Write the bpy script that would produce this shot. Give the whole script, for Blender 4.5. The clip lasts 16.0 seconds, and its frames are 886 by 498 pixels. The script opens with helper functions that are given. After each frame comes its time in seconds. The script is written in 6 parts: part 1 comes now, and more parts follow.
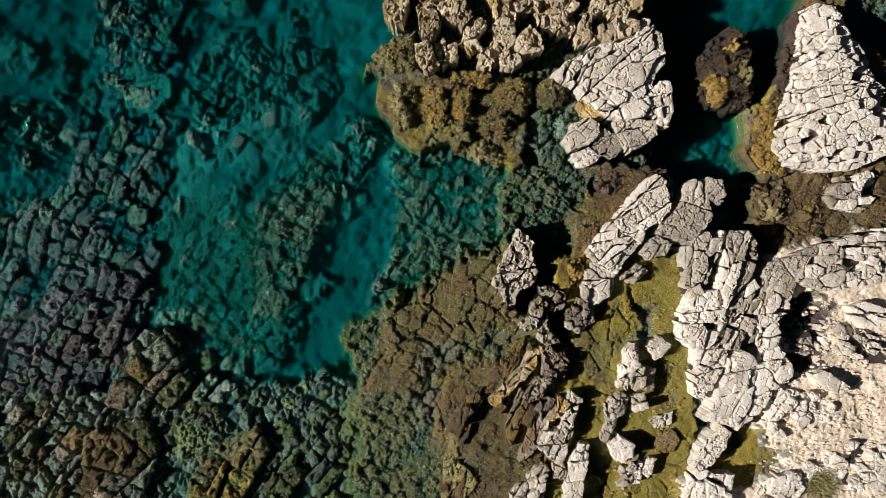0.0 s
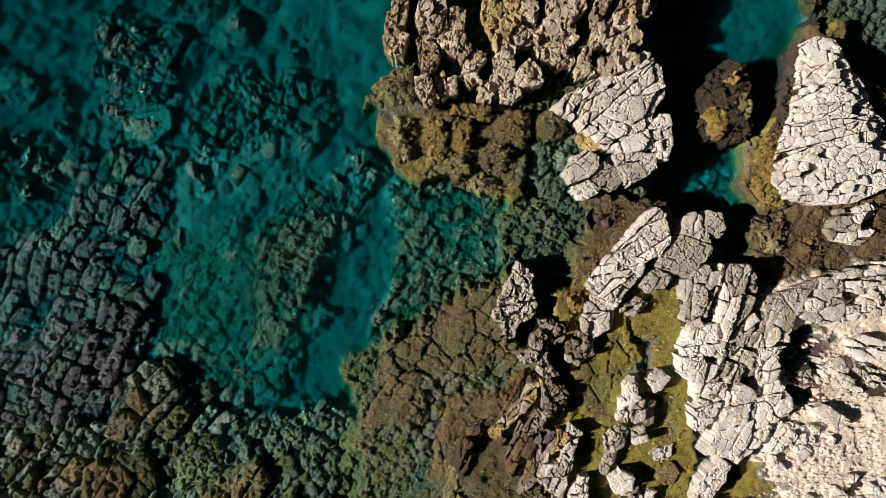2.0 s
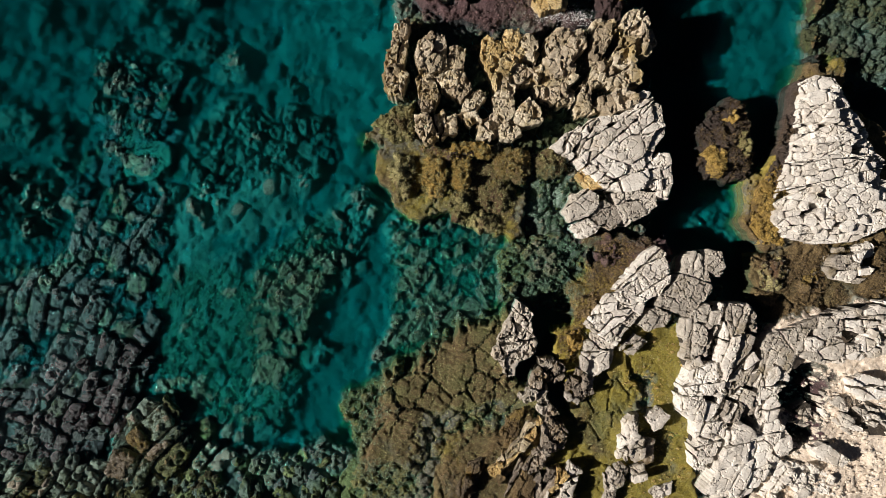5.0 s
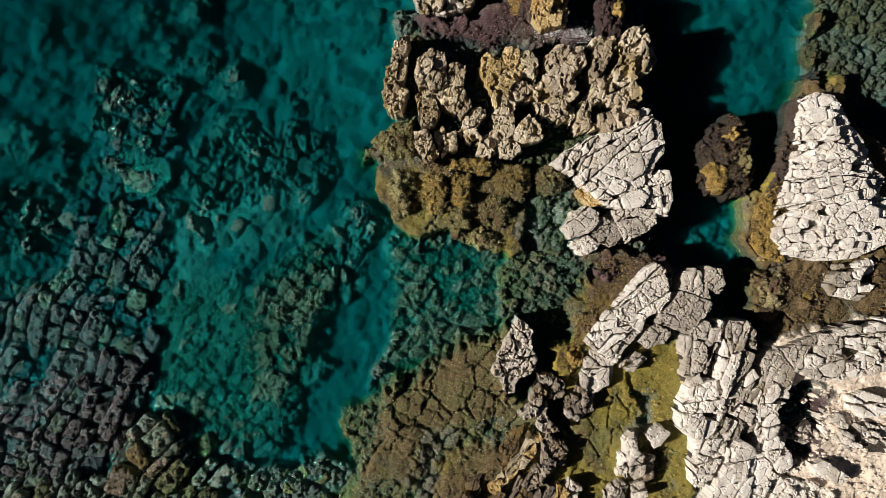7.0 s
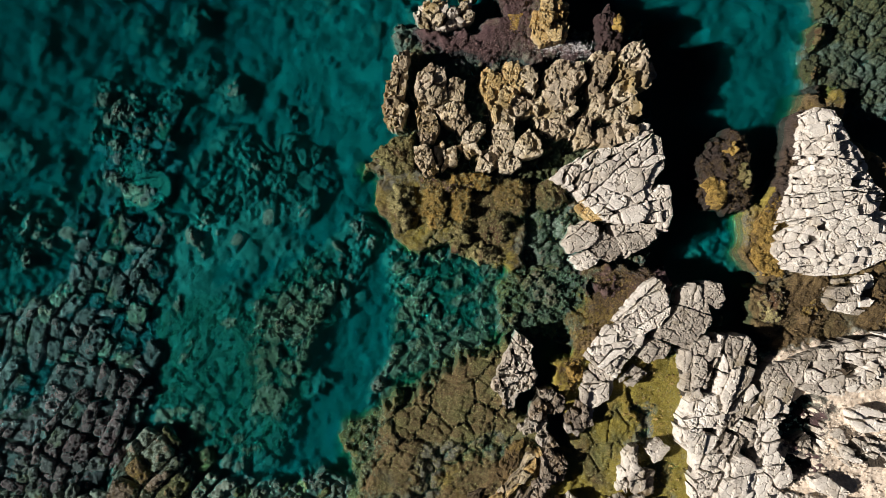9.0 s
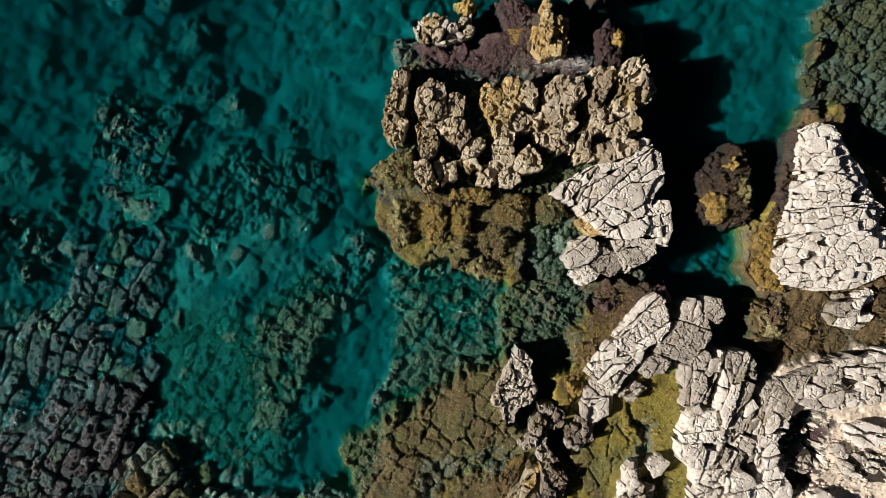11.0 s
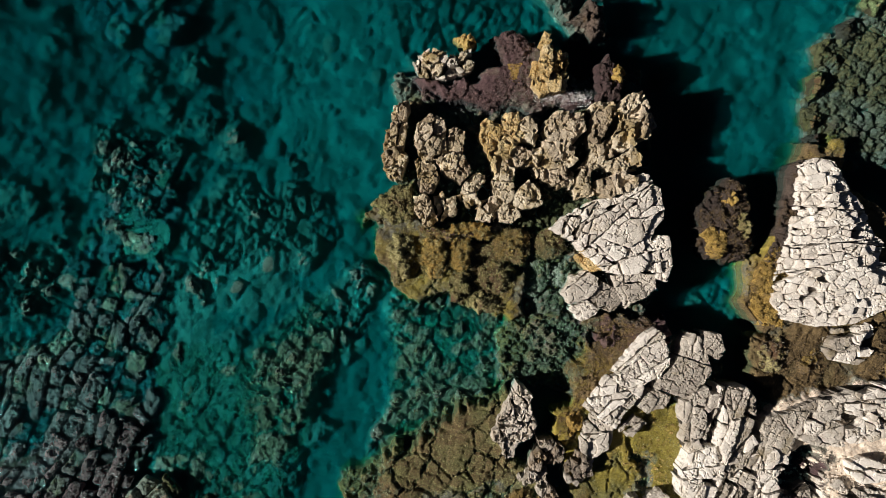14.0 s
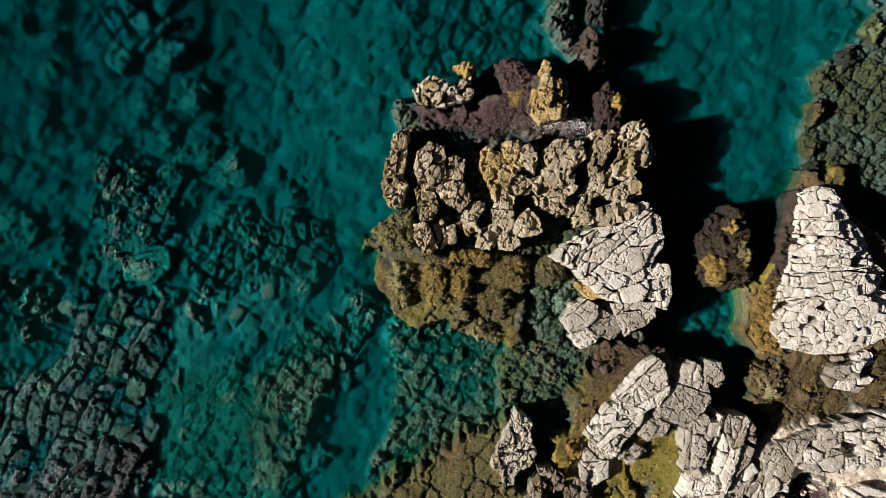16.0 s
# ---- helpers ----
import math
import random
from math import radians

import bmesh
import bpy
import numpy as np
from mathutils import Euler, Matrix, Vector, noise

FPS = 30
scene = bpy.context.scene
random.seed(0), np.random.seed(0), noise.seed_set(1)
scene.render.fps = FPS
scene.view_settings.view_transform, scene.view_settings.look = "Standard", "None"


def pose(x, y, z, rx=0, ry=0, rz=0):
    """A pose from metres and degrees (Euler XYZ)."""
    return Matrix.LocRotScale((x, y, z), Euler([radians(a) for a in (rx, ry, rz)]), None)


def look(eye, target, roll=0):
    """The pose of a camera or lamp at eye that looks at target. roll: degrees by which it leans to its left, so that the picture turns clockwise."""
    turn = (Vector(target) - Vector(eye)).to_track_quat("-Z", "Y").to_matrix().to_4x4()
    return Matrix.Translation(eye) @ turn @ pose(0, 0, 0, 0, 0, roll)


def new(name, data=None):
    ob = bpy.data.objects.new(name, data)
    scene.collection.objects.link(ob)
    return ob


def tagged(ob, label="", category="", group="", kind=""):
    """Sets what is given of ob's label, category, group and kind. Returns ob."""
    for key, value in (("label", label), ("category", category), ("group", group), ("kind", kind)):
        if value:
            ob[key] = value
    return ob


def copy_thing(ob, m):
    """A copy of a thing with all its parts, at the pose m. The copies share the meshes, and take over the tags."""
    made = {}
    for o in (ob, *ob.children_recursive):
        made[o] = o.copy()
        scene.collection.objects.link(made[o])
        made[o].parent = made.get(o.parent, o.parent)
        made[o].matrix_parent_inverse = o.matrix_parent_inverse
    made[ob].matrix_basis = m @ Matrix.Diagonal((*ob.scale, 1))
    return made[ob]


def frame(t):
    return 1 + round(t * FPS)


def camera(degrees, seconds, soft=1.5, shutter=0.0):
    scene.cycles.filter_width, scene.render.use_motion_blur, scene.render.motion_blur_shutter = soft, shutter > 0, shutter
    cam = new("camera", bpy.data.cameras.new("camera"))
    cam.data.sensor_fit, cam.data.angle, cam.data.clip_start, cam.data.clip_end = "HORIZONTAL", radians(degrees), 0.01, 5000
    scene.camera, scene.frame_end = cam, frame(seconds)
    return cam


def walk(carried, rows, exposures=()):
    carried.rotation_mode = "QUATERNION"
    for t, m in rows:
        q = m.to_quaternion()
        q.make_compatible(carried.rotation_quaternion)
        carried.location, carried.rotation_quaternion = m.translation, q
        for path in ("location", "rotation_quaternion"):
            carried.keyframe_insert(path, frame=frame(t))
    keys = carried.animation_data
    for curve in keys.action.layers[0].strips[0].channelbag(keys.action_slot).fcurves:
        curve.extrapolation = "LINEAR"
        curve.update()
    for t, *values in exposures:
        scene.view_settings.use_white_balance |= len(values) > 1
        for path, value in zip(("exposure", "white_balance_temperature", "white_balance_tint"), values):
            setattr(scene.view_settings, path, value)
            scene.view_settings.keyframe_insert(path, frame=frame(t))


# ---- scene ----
from mathutils import geometry

# A rocky shore seen straight down from a drone. North is +y, the land lies to the east.
cam = camera(60.0, 16.0, soft=0.7)
EYE = 24.25
ROWS = [
    (0.0, 0.000, 0.000),
    (0.5, 0.002, 0.238),
    (1.0, 0.004, 0.489),
    (1.5, 0.006, 0.757),
    (2.0, 0.008, 1.022),
    (2.5, 0.010, 1.260),
    (3.0, 0.012, 1.501),
    (3.5, 0.014, 1.714),
    (4.0, 0.015, 1.905),
    (6.5, 0.021, 2.619),
    (7.0, 0.022, 2.751),
    (7.5, 0.023, 2.877),
    (8.0, 0.024, 2.986),
    (8.5, 0.025, 3.093),
    (9.0, 0.026, 3.212),
    (11.5, 0.030, 3.820),
    (12.0, 0.032, 3.983),
    (12.5, 0.033, 4.172),
    (13.0, 0.035, 4.355),
    (13.5, 0.036, 4.571),
    (14.0, 0.038, 4.775),
    (14.5, 0.040, 4.971),
    (15.0, 0.041, 5.199),
    (15.5, 0.043, 5.422),
    (16.0, 0.045, 5.643),
]
walk(cam, [(t, pose(x, y, EYE, 0, 0, 0)) for t, x, y in ROWS])

# ---- light: a low sun from the west-south-west, clear sky ----
SUN_FROM = Vector((-0.985, -0.17, 0.0)).normalized()
SUN_UP = radians(33)
world = bpy.data.worlds.new("sky")
scene.world = world
world.use_nodes = True
sky = world.node_tree.nodes.new("ShaderNodeTexSky")
sky.sky_type, sky.sun_disc = "NISHITA", False
sky.air_density, sky.dust_density, sky.altitude = 0.3, 0.0, 300.0
sky.sun_elevation, sky.sun_rotation = SUN_UP, math.atan2(SUN_FROM.x, SUN_FROM.y)
back = world.node_tree.nodes["Background"]
world.node_tree.links.new(sky.outputs[0], back.inputs[0])
back.inputs[1].default_value = 0.016
lamp = bpy.data.lights.new("sun", "SUN")
lamp.energy, lamp.angle, lamp.color = 5.0, radians(0.5), (1.0, 0.92, 0.835)
sun = new("sun", lamp)
toward = Vector((SUN_FROM.x * math.cos(SUN_UP), SUN_FROM.y * math.cos(SUN_UP), math.sin(SUN_UP)))
sun.matrix_world = look(toward * 80, (0, 0, 0))
scene.view_settings.exposure = 0.40


# ---- materials ----
def nodes_of(name):
    m = bpy.data.materials.new(name)
    m.use_nodes = True
    t = m.node_tree
    return m, t.nodes, t.links, t.nodes["Principled BSDF"]


def noise_node(n, l, scale, detail=6.0, rough=0.6, coords=None):
    k = n.new("ShaderNodeTexNoise")
    k.inputs["Scale"].default_value, k.inputs["Detail"].default_value, k.inputs["Roughness"].default_value = scale, detail, rough
    if coords:
        l.new(coords, k.inputs["Vector"])
    return k


def ramp_node(n, l, fac, stops):
    r = n.new("ShaderNodeValToRGB")
    e = r.color_ramp.elements
    while len(e) < len(stops):
        e.new(0.5)
    for k, (p, c) in zip(e, stops):
        k.position, k.color = p, (*c, 1) if len(c) == 3 else (c[0], c[0], c[0], 1)
    l.new(fac, r.inputs[0])
    return r.outputs[0]


def mixed(n, l, fac, a, b, how="MIX"):
    x = n.new("ShaderNodeMix")
    x.data_type, x.blend_type = "RGBA", how
    for value, socket in ((fac, x.inputs[0]), (a, x.inputs[6]), (b, x.inputs[7])):
        if isinstance(value, (int, float)):
            socket.default_value = value
        elif isinstance(value, tuple):
            socket.default_value = (*value, 1)
        else:
            l.new(value, socket)
    return x.outputs[2]


def math_node(n, l, how, a, b=0.5):
    x = n.new("ShaderNodeMath")
    x.operation = how
    for value, socket in ((a, x.inputs[0]), (b, x.inputs[1])):
        if isinstance(value, (int, float)):
            socket.default_value = value
        else:
            l.new(value, socket)
    return x.outputs[0]


def rock_material(name, low, mid, high, stain, stain_amount=0.45, bump=0.8, rough=0.9, grain=17.0, share=0.45):
    """Weathered rock: three tones by a coarse noise, a stain in patches, fine pitted relief."""
    m, n, l, b = nodes_of(name)
    place = n.new("ShaderNodeNewGeometry").outputs["Position"]
    info = n.new("ShaderNodeObjectInfo")
    coarse = noise_node(n, l, 1.9, 8, 0.65, place)
    fine = noise_node(n, l, grain, 8, 0.7, place)
    tone = math_node(n, l, "ADD", math_node(n, l, "MULTIPLY", coarse.outputs[0], 1 - share), math_node(n, l, "MULTIPLY", fine.outputs[0], share))
    tone = math_node(n, l, "ADD", tone, math_node(n, l, "MULTIPLY", math_node(n, l, "SUBTRACT", info.outputs["Random"], 0.5), 0.14))
    colour = ramp_node(n, l, tone, [(0.33, low), (0.47, mid), (0.62, high)])
    patch = noise_node(n, l, 0.9, 7, 0.7, place)
    colour = mixed(n, l, ramp_node(n, l, patch.outputs[0], [(0.62 - 0.3 * stain_amount, (0,)), (0.74 - 0.3 * stain_amount, (1,))]), colour, stain)
    # dark flecks put into the colour as the shade of small pits
    flecks = noise_node(n, l, 31.0, 5, 0.75, place)
    colour = mixed(n, l, ramp_node(n, l, flecks.outputs[0], [(0.29, (1,)), (0.37, (0,))]), colour, (0.05, 0.042, 0.032))
    b.inputs["Roughness"].default_value = rough
    warp = n.new("ShaderNodeVectorMath")
    warp.operation = "MULTIPLY_ADD"
    l.new(noise_node(n, l, 3.0, 3, 0.5, place).outputs["Color"], warp.inputs[0])
    warp.inputs[1].default_value = (0.3, 0.3, 0.3)
    l.new(place, warp.inputs[2])
    beds = n.new("ShaderNodeMapping")
    beds.inputs["Rotation"].default_value = (0, 0, radians(-58))
    beds.inputs["Scale"].default_value = (0.55, 1.0, 0.7)
    l.new(warp.outputs[0], beds.inputs["Vector"])

    def net(scale, width):
        cell = n.new("ShaderNodeTexVoronoi")
        cell.feature = "DISTANCE_TO_EDGE"
        cell.inputs["Scale"].default_value = scale
        l.new(beds.outputs[0], cell.inputs["Vector"])
        return ramp_node(n, l, cell.outputs["Distance"], [(0.0, (0,)), (width, (1,))])

    crack, hair = net(4.5, 0.045), net(11.0, 0.05)
    worn = noise_node(n, l, 1.3, 4, 0.6, place).outputs[0]
    colour = mixed(n, l, math_node(n, l, "MULTIPLY", math_node(n, l, "SUBTRACT", 1.0, crack), ramp_node(n, l, worn, [(0.45, (0.0,)), (0.6, (0.75,))])), colour, (0.06, 0.05, 0.038))
    colour = mixed(n, l, math_node(n, l, "MULTIPLY", math_node(n, l, "SUBTRACT", 1.0, hair), ramp_node(n, l, patch.outputs[0], [(0.40, (0.6,)), (0.52, (0.0,))])), colour, (0.07, 0.058, 0.045))
    l.new(colour, b.inputs["Base Color"])
    crack = math_node(n, l, "MULTIPLY", crack, hair)
    height = mixed(n, l, 0.45, ramp_node(n, l, fine.outputs[0], [(0.3, (0,)), (0.7, (1,))]), crack)
    u = n.new("ShaderNodeBump")
    u.inputs["Strength"].default_value, u.inputs["Distance"].default_value = bump, 0.07
    l.new(height, u.inputs["Height"])
    l.new(u.outputs[0], b.inputs["Normal"])
    return m


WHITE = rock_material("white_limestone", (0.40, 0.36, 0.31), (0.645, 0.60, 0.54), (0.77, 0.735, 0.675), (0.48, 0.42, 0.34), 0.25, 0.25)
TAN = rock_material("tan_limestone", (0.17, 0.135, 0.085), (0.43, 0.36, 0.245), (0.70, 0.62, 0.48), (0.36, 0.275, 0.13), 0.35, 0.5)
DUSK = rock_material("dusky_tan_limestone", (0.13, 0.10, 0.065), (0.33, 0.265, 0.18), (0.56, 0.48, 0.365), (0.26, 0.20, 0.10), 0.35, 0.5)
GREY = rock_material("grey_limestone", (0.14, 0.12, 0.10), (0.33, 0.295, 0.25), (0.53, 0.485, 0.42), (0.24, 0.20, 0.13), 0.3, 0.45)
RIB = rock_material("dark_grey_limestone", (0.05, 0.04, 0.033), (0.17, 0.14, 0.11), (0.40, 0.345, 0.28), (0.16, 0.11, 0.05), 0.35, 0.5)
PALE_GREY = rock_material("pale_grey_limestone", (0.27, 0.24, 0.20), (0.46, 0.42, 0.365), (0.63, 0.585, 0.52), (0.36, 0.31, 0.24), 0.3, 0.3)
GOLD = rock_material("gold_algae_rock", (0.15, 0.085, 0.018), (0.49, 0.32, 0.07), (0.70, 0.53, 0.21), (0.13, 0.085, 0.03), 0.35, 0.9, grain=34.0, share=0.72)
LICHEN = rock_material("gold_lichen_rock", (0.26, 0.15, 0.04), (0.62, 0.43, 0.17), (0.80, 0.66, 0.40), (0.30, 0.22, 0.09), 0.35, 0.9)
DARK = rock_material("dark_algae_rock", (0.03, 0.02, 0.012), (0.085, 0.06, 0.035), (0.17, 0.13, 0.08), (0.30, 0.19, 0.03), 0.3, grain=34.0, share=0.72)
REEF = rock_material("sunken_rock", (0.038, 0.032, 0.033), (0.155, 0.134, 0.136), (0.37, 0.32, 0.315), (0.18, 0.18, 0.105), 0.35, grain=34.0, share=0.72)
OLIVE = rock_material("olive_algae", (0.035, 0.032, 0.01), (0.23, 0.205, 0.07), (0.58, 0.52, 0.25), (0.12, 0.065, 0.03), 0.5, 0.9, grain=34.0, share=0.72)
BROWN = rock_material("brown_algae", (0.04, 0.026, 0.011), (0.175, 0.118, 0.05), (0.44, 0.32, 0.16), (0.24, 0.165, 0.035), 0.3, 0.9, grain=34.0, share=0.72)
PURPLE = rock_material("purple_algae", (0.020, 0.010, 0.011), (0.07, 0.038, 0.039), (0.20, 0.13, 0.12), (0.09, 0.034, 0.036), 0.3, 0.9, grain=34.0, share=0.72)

# near-black colour painted as the shade deep in open joints
JOINT_SHADE = rock_material("joint_shade", (0.015, 0.012, 0.009), (0.04, 0.032, 0.023), (0.09, 0.07, 0.05), (0.05, 0.04, 0.02), 0.3)
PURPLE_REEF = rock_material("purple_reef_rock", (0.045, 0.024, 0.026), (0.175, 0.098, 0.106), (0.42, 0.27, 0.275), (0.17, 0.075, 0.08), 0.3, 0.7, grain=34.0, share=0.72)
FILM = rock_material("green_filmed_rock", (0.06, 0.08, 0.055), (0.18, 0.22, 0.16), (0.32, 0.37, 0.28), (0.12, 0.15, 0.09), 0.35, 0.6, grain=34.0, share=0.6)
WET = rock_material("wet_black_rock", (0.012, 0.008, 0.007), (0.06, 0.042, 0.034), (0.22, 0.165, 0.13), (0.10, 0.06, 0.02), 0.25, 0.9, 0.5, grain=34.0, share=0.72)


def bed_material():
    """Sand, growth, gravel and bare rock, blended by the cover that grows at each place of the bed."""
    m, n, l, b = nodes_of("sea_bed")
    place = n.new("ShaderNodeNewGeometry").outputs["Position"]
    grain = noise_node(n, l, 30.0, 8, 0.8, place).outputs[0]
    broad = noise_node(n, l, 1.6, 8, 0.7, place).outputs[0]
    speck = noise_node(n, l, 9.0, 6, 0.75, place).outputs[0]

    def cover(low, mid, high, source=grain):
        return ramp_node(n, l, source, [(0.40, low), (0.5, mid), (0.61, high)])

    def part_of(name):
        a = n.new("ShaderNodeVertexColor")
        a.layer_name = name
        s = n.new("ShaderNodeSeparateColor")
        l.new(a.outputs[0], s.inputs[0])
        return s.outputs

    one, two = part_of("cover_one"), part_of("cover_two")

    def broken(mask):
        k = math_node(n, l, "ADD", mask, math_node(n, l, "MULTIPLY", math_node(n, l, "SUBTRACT", speck, 0.5), 0.5))
        k = math_node(n, l, "ADD", k, math_node(n, l, "MULTIPLY", math_node(n, l, "SUBTRACT", broad, 0.5), 0.5))
        return ramp_node(n, l, k, [(0.4, (0,)), (0.62, (1,))])

    colour = cover((0.06, 0.063, 0.05), (0.18, 0.185, 0.15), (0.33, 0.335, 0.275), mixed(n, l, 0.35, broad, speck))
    colour = mixed(n, l, broken(one[0]), colour, cover((0.03, 0.03, 0.025), (0.115, 0.11, 0.09), (0.32, 0.31, 0.25)))
    colour = mixed(n, l, broken(one[1]), colour, cover((0.03, 0.03, 0.008), (0.115, 0.11, 0.034), (0.31, 0.285, 0.13)))
    colour = mixed(n, l, broken(one[2]), colour, cover((0.024, 0.015, 0.006), (0.105, 0.070, 0.026), (0.28, 0.205, 0.10)))
    colour = mixed(n, l, broken(two[0]), colour, cover((0.08, 0.058, 0.006), (0.24, 0.185, 0.024), (0.42, 0.34, 0.10)))
    colour = mixed(n, l, broken(two[1]), colour, cover((0.028, 0.014, 0.016), (0.068, 0.037, 0.04), (0.17, 0.10, 0.10)))
    gravel = ramp_node(n, l, speck, [(0.33, (0.42, 0.33, 0.245)), (0.5, (0.69, 0.585, 0.475)), (0.66, (0.82, 0.74, 0.64))])
    colour = mixed(n, l, broken(two[2]), colour, gravel)
    l.new(colour, b.inputs["Base Color"])
    b.inputs["Roughness"].default_value = 0.9
    u = n.new("ShaderNodeBump")
    u.inputs["Strength"].default_value, u.inputs["Distance"].default_value = 0.8, 0.06
    l.new(mixed(n, l, 0.5, grain, speck), u.inputs["Height"])
    l.new(u.outputs[0], b.inputs["Normal"])
    return m


def water_material(name, tint, gloss=False, murk=0.0, haze=0.0):
    """Clear water: lets light through with a tint. gloss: mirrors the sky; murk: a little light is scattered back; haze: blurs what lies below."""
    m, n, l, b = nodes_of(name)
    n.remove(b)
    if haze:
        clear = n.new("ShaderNodeBsdfRefraction")
        clear.inputs["IOR"].default_value, clear.inputs["Roughness"].default_value = 1.2, haze
    else:
        clear = n.new("ShaderNodeBsdfTransparent")
    clear.inputs[0].default_value = (*tint, 1)
    last = clear.outputs[0]
    place = n.new("ShaderNodeNewGeometry").outputs["Position"]
    if murk:
        dust = n.new("ShaderNodeBsdfDiffuse")
        dust.inputs[0].default_value = (0.02, 0.46, 0.48, 1)
        cloud = math_node(n, l, "MULTIPLY", ramp_node(n, l, noise_node(n, l, 0.7, 4, 0.6, place).outputs[0], [(0.3, (0.5,)), (0.7, (1.0,))]), murk)
        mix = n.new("ShaderNodeMixShader")
        l.new(cloud, mix.inputs[0])
        l.new(last, mix.inputs[1])
        l.new(dust.outputs[0], mix.inputs[2])
        last = mix.outputs[0]
    if gloss:
        shine = n.new("ShaderNodeBsdfGlossy")
        shine.inputs["Roughness"].default_value = 0.06
        u = n.new("ShaderNodeBump")
        u.inputs["Strength"].default_value, u.inputs["Distance"].default_value = 0.6, 0.05
        l.new(noise_node(n, l, 4.0, 5, 0.6, place).outputs[0], u.inputs["Height"])
        l.new(u.outputs[0], shine.inputs["Normal"])
        fresnel = n.new("ShaderNodeFresnel")
        fresnel.inputs["IOR"].default_value = 1.33
        l.new(u.outputs[0], fresnel.inputs["Normal"])
        mix = n.new("ShaderNodeMixShader")
        l.new(fresnel.outputs[0], mix.inputs[0])
        l.new(last, mix.inputs[1])
        l.new(shine.outputs[0], mix.inputs[2])
        last = mix.outputs[0]
    l.new(last, n["Material Output"].inputs[0])
    return m


# ---- noise on arrays ----
TABLE = np.random.RandomState(7).rand(256, 256)


def soft_noise(x, y, seed=0):
    x, y = np.asarray(x, float) + seed * 17.31, np.asarray(y, float) + seed * 9.77
    i, j = np.floor(x).astype(int), np.floor(y).astype(int)
    u, v = x - i, y - j
    u, v = u * u * (3 - 2 * u), v * v * (3 - 2 * v)
    a, b = TABLE[i % 256, j % 256], TABLE[(i + 1) % 256, j % 256]
    c, d = TABLE[i % 256, (j + 1) % 256], TABLE[(i + 1) % 256, (j + 1) % 256]
    return (a * (1 - u) + b * u) * (1 - v) + (c * (1 - u) + d * u) * v - 0.5


def rough_noise(x, y, seed=0, octaves=4, fall=0.5):
    total, gain = 0, 1.0
    for k in range(octaves):
        total = total + gain * soft_noise(x * 2 ** k, y * 2 ** k, seed + k)
        gain *= fall
    return total


def cells(x, y, seed=0):
    """The distance to the joint between jittered cells, a number for each cell, and the distance to the cell's heart."""
    x, y = x + seed * 3.7, y + seed * 5.3
    i, j = np.floor(x).astype(int), np.floor(y).astype(int)
    near, second, who = np.full(x.shape, 9.0), np.full(x.shape, 9.0), np.zeros(x.shape)
    for a in (-1, 0, 1):
        for b in (-1, 0, 1):
            p, q = (i + a), (j + b)
            px = p + 0.15 + 0.7 * TABLE[p % 256, (q + 31) % 256]
            py = q + 0.15 + 0.7 * TABLE[(p + 67) % 256, q % 256]
            d = np.hypot(x - px, y - py)
            closer = d < near
            second = np.where(closer, near, np.minimum(second, d))
            who = np.where(closer, TABLE[(p + 11) % 256, (q + 5) % 256], who)
            near = np.where(closer, d, near)
    return second - near, who, near


def boulders(x, y, size, seed, share):
    """Rounded boulders of about one size, half sunk in the bed, where share (0 to 1) lets them lie: their height, and where they show."""
    bx, by = x + 0.22 * size * rough_noise(x / size * 1.3, y / size * 1.3, seed + 40, 3), y + 0.22 * size * rough_noise(x / size * 1.3, y / size * 1.3, seed + 44, 3)
    ca, sa = math.cos(radians(58)), math.sin(radians(58))
    gap, who, near = cells((bx * ca + by * sa) / (1.25 * size), (-bx * sa + by * ca) / size, seed)
    here = step(share - (who * 7.3) % 1.0, -0.03, 0.06)
    body = np.sqrt(np.clip(1 - (near / (0.5 + 0.18 * who)) ** 2, 0, 1))
    body = np.minimum(body, step(gap, 0.0, 0.35)) * here
    return size * (0.15 + 0.2 * who) * body, body


def inside_by(x, y, outline):
    """How far each place lies inside the outline (outside: negative), in metres."""
    pts = np.array(outline)
    best, odd = np.full(x.shape, 1e9), np.zeros(x.shape, bool)
    for (ax, ay), (bx, by) in zip(pts, np.roll(pts, -1, 0)):
        ex, ey = bx - ax, by - ay
        t = np.clip(((x - ax) * ex + (y - ay) * ey) / (ex * ex + ey * ey + 1e-12), 0, 1)
        best = np.minimum(best, np.hypot(x - ax - t * ex, y - ay - t * ey))
        if by != ay:
            odd ^= ((ay > y) != (by > y)) & (x < (bx - ax) * (y - ay) / (by - ay) + ax)
    return np.where(odd, best, -best)


def step(v, a, b):
    t = np.clip((v - a) / (b - a), 0, 1)
    return t * t * (3 - 2 * t)


# ---- the bed: one sheet from the sea floor up to the shore, out to the horizon ----
ZONES = []


def lay(outline, top, edge, size, depth, covers):
    """One zone of the bed: its outline, level, edge width (below zero: it also digs), joint spacing and depth, and its
    covers, from 0 to 1: rock, olive, brown, gold and purple growth, gravel."""
    ZONES.append((outline, top, edge, size, depth, covers))


